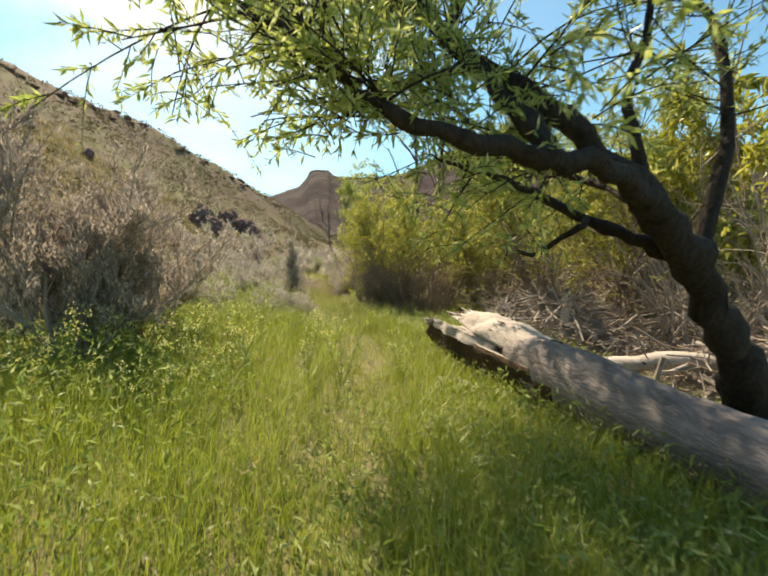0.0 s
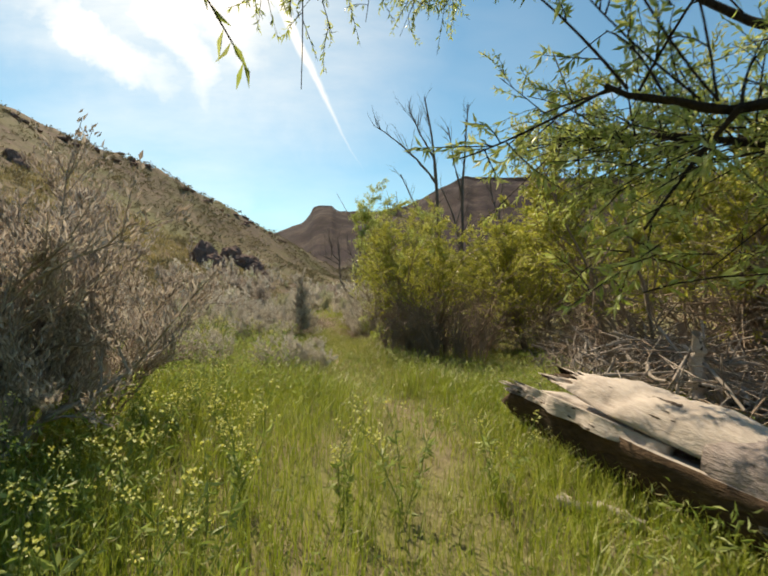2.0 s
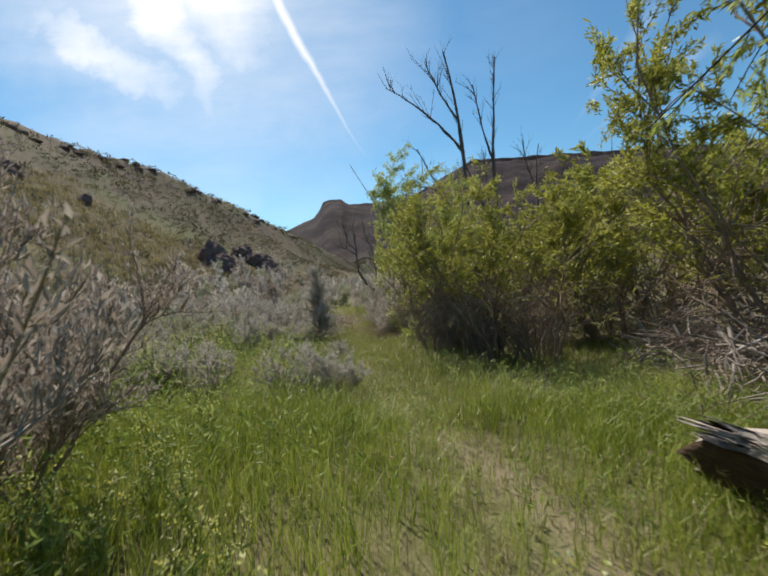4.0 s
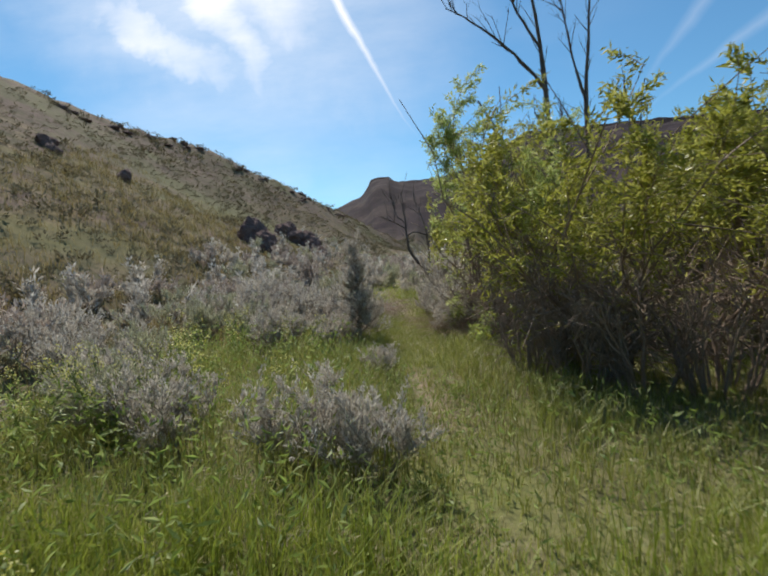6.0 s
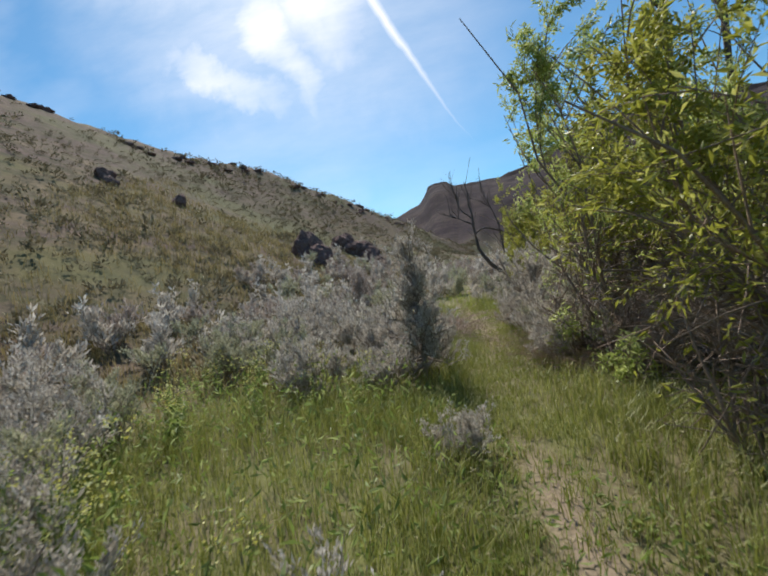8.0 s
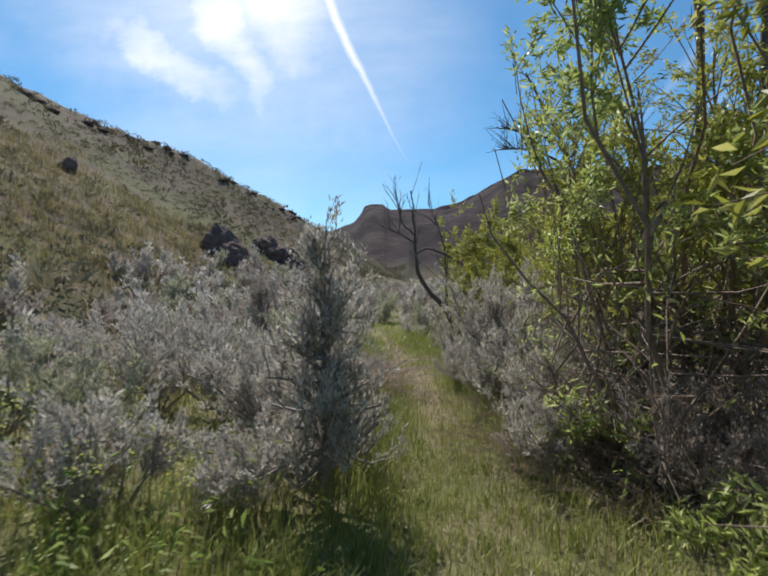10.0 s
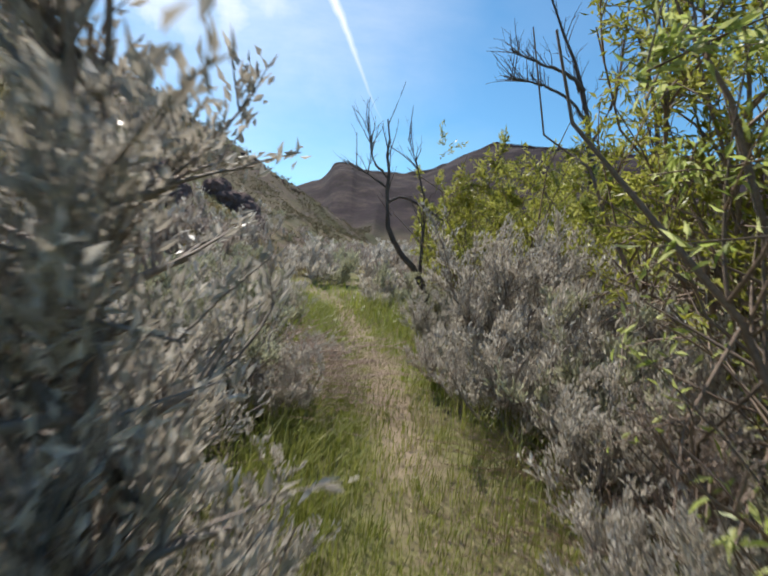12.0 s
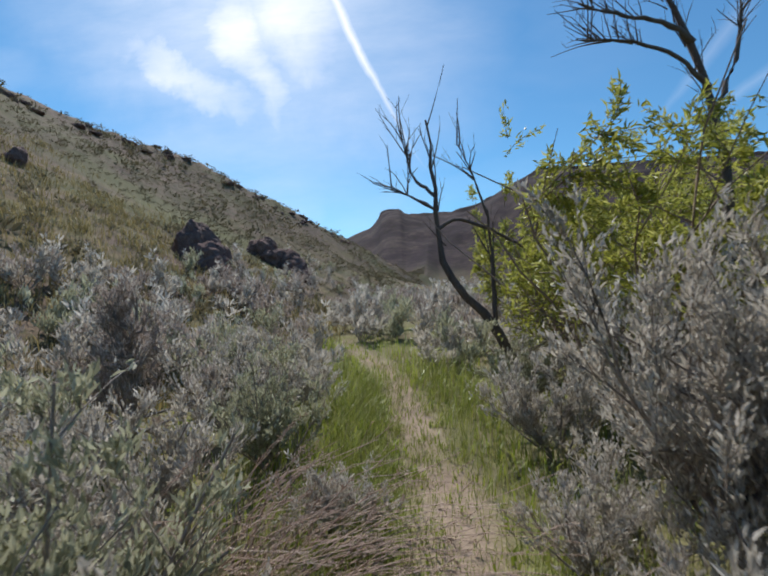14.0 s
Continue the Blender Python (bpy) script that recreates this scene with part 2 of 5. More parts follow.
def ground_mat():
    s = Shade("ground")
    big, mid, fine = s.noise(0.09, 5), s.noise(0.7, 5), s.noise(9, 5, 0.7)
    soil = s.ramp(fine, (0.3, (0.11, 0.085, 0.05)), (0.7, (0.26, 0.21, 0.14)))
    green = s.ramp(mid, (0.3, (0.10, 0.12, 0.035)), (0.7, (0.17, 0.19, 0.055)))
    valley = s.mix(s.ramp(mid, (0.4, 0.25), (0.65, 0.8)), soil, green)
    straw = s.ramp(s.noise(2.2, 6, 0.7), (0.3, (0.115, 0.085, 0.05)), (0.7, (0.27, 0.205, 0.12)))
    olive = s.ramp(s.noise(1.1, 6, 0.7), (0.3, (0.10, 0.088, 0.038)), (0.7, (0.23, 0.19, 0.088)))
    hill = s.mix(s.ramp(s.noise(0.22, 5, 0.65), (0.43, 0.0), (0.55, 1.0)), straw, olive)
    scree = s.ramp(s.noise(3.5, 6, 0.75), (0.35, (0.075, 0.05, 0.042)), (0.65, (0.22, 0.155, 0.125)))
    hill = s.mix(s.ramp(s.noise(0.16, 6, 0.65, (1, 1, 3)), (0.45, 0.0), (0.58, 0.9)), hill, scree)
    rubble = s.ramp(s.noise(2.6, 7, 0.8), (0.34, (0.062, 0.042, 0.035)), (0.52, (0.155, 0.108, 0.085)), (0.68, (0.28, 0.205, 0.162)))
    hill = s.mix(s.mix(1.0, s.attr("stony"), s.ramp(s.noise(0.35, 6, 0.7), (0.36, 0.15), (0.56, 0.95)), "MULTIPLY"), hill, rubble)
    scrub = s.ramp(s.noise(1.3, 5, 0.65), (0.50, 0.0), (0.56, 0.85))
    hill = s.mix(scrub, hill, s.ramp(s.noise(6, 4), (0.3, (0.05, 0.044, 0.026)), (0.7, (0.13, 0.115, 0.062))))
    clump = s.ramp(s.noise(0.55, 5, 0.7), (0.55, 0.0), (0.61, 0.75))
    hill = s.mix(clump, hill, s.ramp(s.noise(4, 4), (0.3, (0.04, 0.034, 0.024)), (0.7, (0.105, 0.09, 0.055))))
    hill = s.mix(s.ramp(s.noise(0.055, 4), (0.5, 0.0), (0.62, 0.6)), hill, (0.115, 0.125, 0.05))
    c = s.mix(s.attr("hill"), valley, hill)
    # Far slopes and cliffs: rock colour with shade and blue-purple haze put in.
    hazed_rock = s.ramp(s.noise(0.06, 8, 0.75), (0.36, (0.014, 0.008, 0.013)), (0.48, (0.030, 0.019, 0.024)), (0.60, (0.066, 0.046, 0.041)))
    hazed_rock = s.mix(s.ramp(s.noise(0.3, 6, 0.75), (0.50, 0.0), (0.62, 0.8)), hazed_rock, (0.022, 0.019, 0.013))
    c = s.mix(s.attr("far"), c, hazed_rock)
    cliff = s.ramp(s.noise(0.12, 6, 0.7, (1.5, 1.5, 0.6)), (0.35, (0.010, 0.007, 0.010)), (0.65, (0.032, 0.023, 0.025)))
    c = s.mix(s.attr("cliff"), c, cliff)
    dust = s.ramp(s.mix(0.5, s.noise(14, 6, 0.75), s.noise(2.5, 4)), (0.3, (0.205, 0.148, 0.108)), (0.7, (0.45, 0.345, 0.27)))
    c = s.mix(s.attr("worn"), c, dust)
    s.bump(fine, 0.6, 0.05)
    return s.done(c, 0.95, spec=0.1)


GROUND = ground_mat()


# ---- shape tools ----
def unit(v):
    return v / np.maximum(np.linalg.norm(v, axis=-1, keepdims=True), 1e-9)


def quads(name, verts, faces, mat, parent=None, smooth=False, label="", extra=None):
    """One mesh of four-cornered faces as one object."""
    me = bpy.data.meshes.new(name)
    verts, faces = np.asarray(verts, np.float32).reshape(-1, 3), np.asarray(faces, np.int32).reshape(-1, 4)
    me.vertices.add(len(verts)), me.loops.add(faces.size), me.polygons.add(len(faces))
    me.vertices.foreach_set("co", verts.ravel())
    me.loops.foreach_set("vertex_index", faces.ravel())
    me.polygons.foreach_set("loop_start", np.arange(0, faces.size, 4, dtype=np.int32))
    me.polygons.foreach_set("use_smooth", np.full(len(faces), smooth))
    for key, values in (extra or {}).items():
        a = me.attributes.new(key, "FLOAT", "POINT")
        a.data.foreach_set("value", np.asarray(values, np.float32).ravel())
    me.update(calc_edges=True)
    me.materials.append(mat)
    ob = new(name, me)
    ob.parent = parent
    if label:
        ob["label"] = label
    return ob


def join(*pieces):
    """Several (verts, faces) as one."""
    vs, fs, n = [], [], 0
    for v, f in pieces:
        v = np.asarray(v).reshape(-1, 3)
        vs.append(v), fs.append(np.asarray(f).reshape(-1, 4) + n)
        n += len(v)
    return np.concatenate(vs), np.concatenate(fs)


def tubes(P, rad, sides=3):
    """Round stems along the paths P (M, K, 3) with radii (M, K)."""
    M, K, _ = P.shape
    T = unit(np.gradient(P, axis=1))
    ref = np.where(np.abs(T[..., 2:3]) > 0.9, np.array([1.0, 0, 0]), np.array([0, 0, 1.0]))
    A = unit(np.cross(T, ref))
    B = np.cross(T, A)
    a = np.linspace(0, 2 * np.pi, sides, endpoint=False)
    V = P[:, :, None] + rad[:, :, None, None] * (A[:, :, None] * np.cos(a)[:, None] + B[:, :, None] * np.sin(a)[:, None])
    m, k, s = np.meshgrid(np.arange(M), np.arange(K - 1), np.arange(sides), indexing="ij")
    s2 = (s + 1) % sides
    at = lambda kk, ss: (m * K + kk) * sides + ss
    return V.reshape(-1, 3), np.stack([at(k, s), at(k, s2), at(k + 1, s2), at(k + 1, s)], -1).reshape(-1, 4)


def blades(at, way, length, width, rng, fold=0.25):
    """Pointed leaves as bent kites."""
    way = unit(way)
    side = unit(np.cross(way, rng.normal(size=way.shape)))
    up = np.cross(side, way)
    L, W = length[:, None], width[:, None]
    mid = at + way * L * 0.45
    V = np.stack([at, mid + side * W / 2 + up * W * fold, at + way * L - up * L * 0.12, mid - side * W / 2 + up * W * fold], 1)
    return V.reshape(-1, 3), np.arange(len(at) * 4).reshape(-1, 4)


def shoots(rng, base, n, L, lean, K=5, wob=0.12, rise=0.0, spot=0.05):
    """Stems that fan out from one base."""
    a, q = rng.uniform(0, 2 * np.pi, n), lean[0] + (lean[1] - lean[0]) * np.sqrt(rng.uniform(0, 1, n))
    d = np.stack([np.cos(a) * np.sin(q), np.sin(a) * np.sin(q), np.cos(q)], -1)
    s = np.linspace(0, 1, K)
    ln = rng.uniform(L[0], L[1], n)[:, None, None]
    st = np.asarray(base) + np.stack([np.cos(a), np.sin(a), 0 * a], -1) * spot
    P = st[:, None] + d[:, None] * ln * s[None, :, None]
    P = P + rng.normal(size=(n, 1, 3)) * wob * ln * (s ** 2)[None, :, None] + rng.normal(size=(n, K, 3)) * wob * 0.25 * ln * s[None, :, None]
    P[..., 2] += rise * ln[..., 0] * (s ** 2)[None]
    return P


def offshoots(rng, P, n, t, L, spread=0.6, up=0.2, K=4, wob=0.12, sag=0.0, weight=None):
    """Side shoots that leave the paths P between the shares t of their length."""
    M, Kp, _ = P.shape
    i = rng.choice(M, n, p=weight)
    u = rng.uniform(t[0], t[1], n) * (Kp - 1)
    k = np.minimum(u.astype(int), Kp - 2)
    f = (u - k)[:, None]
    st = P[i, k] * (1 - f) + P[i, k + 1] * f
    d = unit(unit(P[i, k + 1] - P[i, k]) * (1 - spread) + unit(rng.normal(size=(n, 3))) * spread + np.array([0, 0, up]))
    s = np.linspace(0, 1, K)
    ln = rng.uniform(L[0], L[1], n)[:, None, None]
    Q = st[:, None] + d[:, None] * ln * s[None, :, None] + rng.normal(size=(n, 1, 3)) * wob * ln * (s ** 2)[None, :, None]
    Q[..., 2] -= sag * ln[..., 0] * (s ** 2)[None]
    return Q


def along(rng, P, n, t=(0.1, 1.0)):
    """Points and directions spread over the paths P."""
    M, K, _ = P.shape
    i, u = rng.integers(M, size=n), rng.uniform(t[0], t[1], n) * (K - 1)
    k = np.minimum(u.astype(int), K - 2)
    f = (u - k)[:, None]
    return P[i, k] * (1 - f) + P[i, k + 1] * f, unit(P[i, k + 1] - P[i, k])


def taper(P, r0, r1):
    return np.broadcast_to(np.linspace(r0, r1, P.shape[1]), P.shape[:2]).copy()


def empty(name, x=0.0, y=0.0, z=0.0, turn=0.0, scale=1.0):
    ob = new(name)
    ob.empty_display_size = 0.1
    ob.matrix_basis = pose(x, y, z, 0, 0, turn) @ Matrix.Scale(scale, 4)
    return ob


# ---- ground ----
TRAIL_Y = [3.0, 4.5, 6.0, 6.6, 7.6, 9.1, 10.0, 11.2, 12.9, 15.3, 17.5, 19.7, 20.6, 22.8, 24.5, 26.5, 31.0]
TRAIL_X = [-0.1, 0.1, 0.2, 0.3, 0.0, -0.66, -0.68, -0.91, -1.2, -1.38, -1.5, -1.7, -1.9, -2.25, -2.75, -3.5, -5.5]


def trail_x(y):
    return np.interp(y, TRAIL_Y, TRAIL_X)


def worn_at(x, y):
    """How bare the trail is trodden, 0 to 1: patches along a narrow line."""
    off = np.abs(x - trail_x(y) + 0.07 * waves(x, y, 0.5, 21))
    patch = np.clip(0.16 + 0.3 * sm(9, 10.5, y) + 1.0 * waves(x, y, 0.8, 22) + 0.35 * waves(x, y, 0.2, 23) + 0.35 * sm(13, 19, y), 0, 0.9)
    off = off / (1 + 0.75 * sm(15.5, 18.5, y))
    return (1 - sm(0.04, 0.26, off)) * patch * sm(4.5, 6.0, y) * (1 - sm(25, 29, y))


def sm(a, b, x):
    t = np.clip((x - a) / (b - a), 0, 1)
    return t * t * (3 - 2 * t)


def waves(x, y, scale, seed):
    """Smooth unevenness of about -1 to 1."""
    r = np.random.default_rng(seed)
    out = 0.0 * x
    for k in range(7):
        a, w = r.uniform(0, 2 * np.pi), scale * r.uniform(0.6, 2.2)
        out = out + np.sin((x * np.cos(a) + y * np.sin(a)) / w + r.uniform(0, 6.3)) / 7
    return out * 1.7


def crest(y):
    return (np.interp(y, [0, 30, 55, 80, 117, 160, 190], [-62, -52, -43, -34, -23, -12, -6]),
            np.interp(y, [0, 30, 44, 52, 56, 62, 75, 80, 87, 93, 101, 115, 160, 190], [30.6, 28.6, 25.5, 23.9, 23.1, 22.0, 22.0, 21.0, 19.8, 19.3, 17.5, 15.7, 8.9, 3.2]))


def rim(az):
    """Tangent of the height of the far skyline, by azimuth."""
    return np.interp(az, [-60, -20, -12.6, -8.2, -7.2, -6.9, -6.2, -4.5, -4.1, -3.4, -1.2, 1.9, 4.5, 7.0, 9.9, 12.6, 13.6, 20, 27, 45, 75],
                     [.05, .09, .115, .146, .166, .178, .1835, .183, .176, .171, .171, .173, .182, .199, .226, .244, .242, .234, .222, .18, .08])


def ground_z(x, y):
    """Height of the ground."""
    x, y = np.asarray(x, float), np.asarray(y, float)
    floor_z = 0.035 * np.maximum(y - 20, 0) * (1 - sm(90, 220, y)) + 0.02 * waves(x, y, 1.3, 3)
    xc, zc = crest(y)
    foot = np.interp(y, [0, 20, 60, 120, 190], [-7.5, -6.0, -6.0, -4.0, -1.0])
    s = (foot - x) / np.maximum(foot - xc, 1)
    lift = np.sqrt(np.maximum(s, 0) ** 2 + 0.0025) - 0.05
    up = np.where(s > 0, np.where(s < 1, zc * np.minimum(lift * 1.0504, 1), zc - 0.3 * (xc - x)), 0)
    z = np.maximum(floor_z, floor_z * (1 - sm(0, 0.4, s)) + up) + sm(0.05, 0.4, s) * (0.35 * waves(x, y, 4, 5) + 0.12 * waves(x, y, 1.2, 6))
    az, r = np.degrees(np.arctan2(x, y - 3)), np.hypot(x, y - 3)
    rough = waves(x, y, 11, 8) * 0.6 + waves(x, y, 4.5, 9) * 0.35 + waves(az * 3, r / 40, 1.3, 10) * 0.35
    h = rim(az) * 450 + 1.5 + (waves(x, y, 6, 12) * 0.9 + waves(x, y, 2.2, 13) * 0.7)
    z = np.where(r > 150, z * (1 - sm(190, 330, r)) + h * (0.92 * (0.5 * sm(150, 410, r) + 0.5 * np.clip((r - 160) / 262, 0, 1)) + 0.08 * sm(426 + 5 * waves(x, y, 7, 14), 441, r)) * sm(80, 62, np.abs(az)) + rough * 3.2 * sm(170, 300, r) * (1 - sm(390, 440, r)), z)
    return z


def build_ground():
    rad = np.concatenate([np.arange(0.2, 16, 0.16), np.geomspace(16, 150, 62), np.linspace(154, 420, 40), np.linspace(423, 452, 16), [470, 520, 640, 1000, 2600]])
    ang = np.radians(np.concatenate([np.arange(-50, -15, 0.5), np.arange(-15, 30, 0.22), np.arange(30, 60, 0.6), np.arange(60, 310, 2.0)]))
    R, A = np.meshgrid(rad, ang, indexing="ij")
    X, Y = R * np.sin(A), 8 + R * np.cos(A)
    Z = ground_z(X, Y)
    n, k = X.shape
    i, j = np.meshgrid(np.arange(n - 1), np.arange(k), indexing="ij")
    j2 = (j + 1) % k
    F = np.stack([i * k + j, i * k + j2, (i + 1) * k + j2, (i + 1) * k + j], -1).reshape(-1, 4)
    az, r = np.degrees(np.arctan2(X, Y - 3)), np.hypot(X, Y - 3)
    worn = worn_at(X, Y)
    foot = np.interp(Y, [0, 20, 60, 120, 190], [-7.5, -6.0, -6.0, -4.0, -1.0])
    hill = np.maximum(sm(-1, 4, foot - X), sm(22, 45, r))
    hill = np.maximum(hill, sm(8, 14, X))
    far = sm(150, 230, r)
    share = (foot - X) / np.maximum(foot - crest(Y)[0], 1)
    stony = sm(0.22, 0.62, share + 0.16 * waves(X, Y, 6, 16))
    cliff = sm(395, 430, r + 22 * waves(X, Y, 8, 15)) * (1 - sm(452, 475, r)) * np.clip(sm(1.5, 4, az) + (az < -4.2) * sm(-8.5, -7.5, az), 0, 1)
    X = np.concatenate([X.ravel(), [0.0]]), np.concatenate([Y.ravel(), [8.0]]), np.concatenate([Z.ravel(), [float(ground_z(0, 8))]])
    c = n * k
    pad = lambda v: np.concatenate([v.ravel(), [0.0]])
    fan = np.stack([np.full(k // 2, c), np.arange(0, k - 1, 2)[:k // 2] + 2, np.arange(0, k - 1, 2)[:k // 2] + 1, np.arange(0, k - 1, 2)[:k // 2]], -1)
    fan[:, 1] %= k
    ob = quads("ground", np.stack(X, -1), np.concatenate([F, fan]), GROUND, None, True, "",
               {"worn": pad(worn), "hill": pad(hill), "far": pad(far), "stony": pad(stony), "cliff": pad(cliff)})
    tagged(ob, "valley floor with a worn dirt trail between dry grassy hills", "ground", kind="structure")


build_ground()


# ---- plants ----
def gz(x, y):
    return float(ground_z(x, y))


def sagebrush(h, w, leaves, mat, seed, size=1.15, leader=False, label="", name="sagebrush", twigs=220, woody=TWIG_GREY, fine=True):
    """A many-stemmed grey shrub at the origin, about h high and w wide."""
    rng = np.random.default_rng(seed)
    top = empty(name)
    k = 1.0 if fine else 0.35
    if leader:
        trunk = shoots(rng, (0, 0, 0), 3, (0.86 * h, 0.95 * h), (0.0, 0.03), 6, 0.015, spot=0.03)
        rows = [offshoots(rng, trunk, n, (lo, lo + 0.2), (0.5 * r * w, r * w), 0.72, 0.25, 6, 0.1)
                for n, lo, r in ((14, 0.09, 0.52), (13, 0.2, 0.50), (12, 0.38, 0.40), (10, 0.55, 0.28), (9, 0.72, 0.17))]
        mains = np.concatenate(rows + [trunk])
        seconds = offshoots(rng, mains, 230, (0.3, 0.99), (0.06 * h, 0.15 * h), 0.5, 0.6, 4)
        r0 = 0.010 * h
    else:
        mains = shoots(rng, (0, 0, 0), 11 if fine else 6, (0.5 * h, 0.8 * h), (0.1, math.atan2(w * 0.5, h * 0.5)), 6, 0.16, 0.08)
        seconds = offshoots(rng, mains, int(95 * k * (1 if fine else 0.6)), (0.15, 0.95), (0.2 * h, 0.38 * h), 0.6, 0.4, 4)
        r0 = 0.012 * h
    thirds = offshoots(rng, seconds, twigs, (0.15, 1.0), (0.05 * h, 0.10 * h) if leader else (0.09 * h, 0.19 * h), 0.5, 0.55, 3)
    thin = [tubes(seconds, taper(seconds, r0 * 0.35, r0 * 0.15))] + ([tubes(thirds, taper(thirds, r0 * 0.17, r0 * 0.07))] if fine else [])
    if fine:
        for P in mains:
            quads("stem", *tubes(P[None], np.linspace(r0, r0 * 0.35, len(P))[None], 5), woody, top, True)
    else:
        thin.append(tubes(mains, taper(mains, r0, r0 * 0.35), 4))
    tagged(quads("twigwork", *join(*thin), woody, top, True), kind="stuff")
    p1, d1 = along(rng, thirds, int(leaves * 0.82), (0.2, 1))
    p2, d2 = along(rng, seconds, leaves - len(p1), (0.5, 1))
    p3, d3 = along(rng, mains, leaves // 20, (0.6, 1))
    p, d = np.concatenate([p1, p2[len(p3):], p3]), np.concatenate([d1, d2[len(p3):], d3])
    d = d * 0.8 + unit(rng.normal(size=p.shape)) * 0.75 + np.array([0, 0, 0.5])
    p = p + rng.normal(size=p.shape) * 0.016 * size
    tagged(quads("foliage", *blades(p, d, rng.uniform(0.028, 0.062, leaves) * size, rng.uniform(0.010, 0.019, leaves) * size, rng), mat, top), kind="stuff")
    return tagged(top, label or "silver-grey leafy sagebrush growing on dry ground", "shrub", "sagebrush beside the trail")


def willow(h, w, leaves, seed, size=1.0, label="", leafy_from=0.34, mat=WILLOW, name="willow_bush", stems=18, dense=1.0):
    """A tall many-stemmed willow bush: bare brown stems below, narrow leaves above."""
    rng = np.random.default_rng(seed)
    top = empty(name)
    mains = shoots(rng, (0, 0, 0), stems, (0.72 * h, 0.98 * h), (0.05, math.atan2(w * 0.5, h * 0.62)), 7, 0.12, 0.02, spot=0.16 * w)
    seconds = offshoots(rng, mains, int(200 * dense), (0.22, 0.98), (0.18 * h, 0.34 * h), 0.58, 0.22, 5, 0.16)
    thirds = offshoots(rng, seconds, int(900 * dense), (0.15, 1.0), (0.08 * h, 0.17 * h), 0.55, 0.0, 3, 0.15, 0.15)
    low = offshoots(rng, mains, int(560 * dense), (0.02, 0.5), (0.12 * h, 0.34 * h), 0.8, 0.0, 3, 0.2)
    near = lambda Q: Q[np.hypot(Q[..., 0], Q[..., 1]).max(1) < 0.63 * w]
    seconds, thirds, low = near(seconds), near(thirds), near(low)
    for P in mains:
        quads("stem", *tubes(P[None], np.linspace(0.0065 * h, 0.0016 * h, len(P))[None], 5), TWIG, top, True)
    tagged(quads("twigwork", *join(tubes(seconds, taper(seconds, 0.0028 * h, 0.0011 * h)), tubes(thirds, taper(thirds, 0.0014 * h, 0.0007 * h)),
                                   tubes(low, taper(low, 0.0026 * h, 0.001 * h))), TWIG, top, True, "brown crowded twigs"), kind="stuff")
    p, d = along(rng, thirds, leaves * 3, (0.0, 1))
    share = np.clip((p[:, 2] / h - leafy_from) * 4 + rng.uniform(-0.7, 0.7, len(p)), 0, 1)
    keep = np.where(rng.uniform(0, 1, len(p)) < 0.16 + share)[0][:leaves]
    p, d = p[keep], d[keep]
    inside = np.hypot(p[:, 0], p[:, 1]) < 0.61 * w
    p, d = p[inside], d[inside]
    d = d * 0.8 + unit(rng.normal(size=p.shape)) * 0.85 + np.array([0, 0, -0.15])
    n = len(p)
    p = p + rng.normal(size=p.shape) * 0.03
    tagged(quads("foliage", *blades(p, d, rng.uniform(0.07, 0.135, n) * size, rng.uniform(0.021, 0.036, n) * size, rng), mat, top), kind="stuff")
    return tagged(top, label or "yellow-green willow bush with bare brown lower stems", "willow bush", "willow bushes in the creek bottom")


def put(ob, x, y, turn=0.0, scale=1.0, dz=-0.02):
    ob.matrix_basis = pose(x, y, gz(x, y) + dz, 0, 0, turn) @ Matrix.Scale(scale, 4)
    return ob


def again(ob, x, y, turn=0.0, scale=1.0, label=""):
    c = copy_thing(ob, pose(x, y, gz(x, y) - 0.02, 0, 0, turn))
    c.scale = (scale, scale, scale)
    if label:
        c["label"] = label
    return c


# willows in the creek bottom
wA = put(willow(3.5, 4.3, 24000, 11, 0.8, "", 0.44), 1.75, 13.0)
wB = put(willow(3.6, 3.6, 16000, 12, 0.95, "", 0.48), 4.1, 13.0)
wC = put(willow(5.0, 4.2, 30000, 13, 0.95, "tall leafy willow bush leaning over dead branches", 0.36), 4.7, 9.3)
wD = put(willow(4.2, 3.0, 20000, 14, 0.76, "leafy willow bush overhanging the trail edge", 0.2), 1.4, 17.05)
wE = put(willow(3.5, 3.6, 7000, 15, 1.6, dense=0.4), 3.6, 17.4)
wF = put(willow(3.9, 2.3, 10000, 16, 0.75, "bright green leafy willow overhanging the dirt trail", 0.48, CANOPY, stems=8, dense=0.42), 0.45, 15.3)
wG = put(willow(0.95, 0.7, 520, 17, 0.85, "small bright green willow sapling beside the trail", 0.1, CANOPY, stems=7, dense=0.1), -0.3, 15.35)
again(wG, -0.1, 14.15, 100, 0.8)
put(willow(3.5, 2.6, 13000, 18, 0.9, "yellow-green willow bush rising behind the sagebrush", 0.26, stems=14, dense=0.7), 0.55, 21.8)
again(wE, 6.6, 15.2, 220, 1.2)
again(wE, 8.3, 11.8, 120, 1.5)
again(wE, 7.2, 6.3, 200, 1.3)
again(wE, 3.7, 24.8, 300, 1.0)
again(wE, 1.0, 28.0, 200, 0.9)
again(wE, 4.8, 28.5, 260, 1.1)
again(wE, 6.6, 21.0, 80, 1.1)
again(wB, 1.75, 24.8, 30, 0.88)

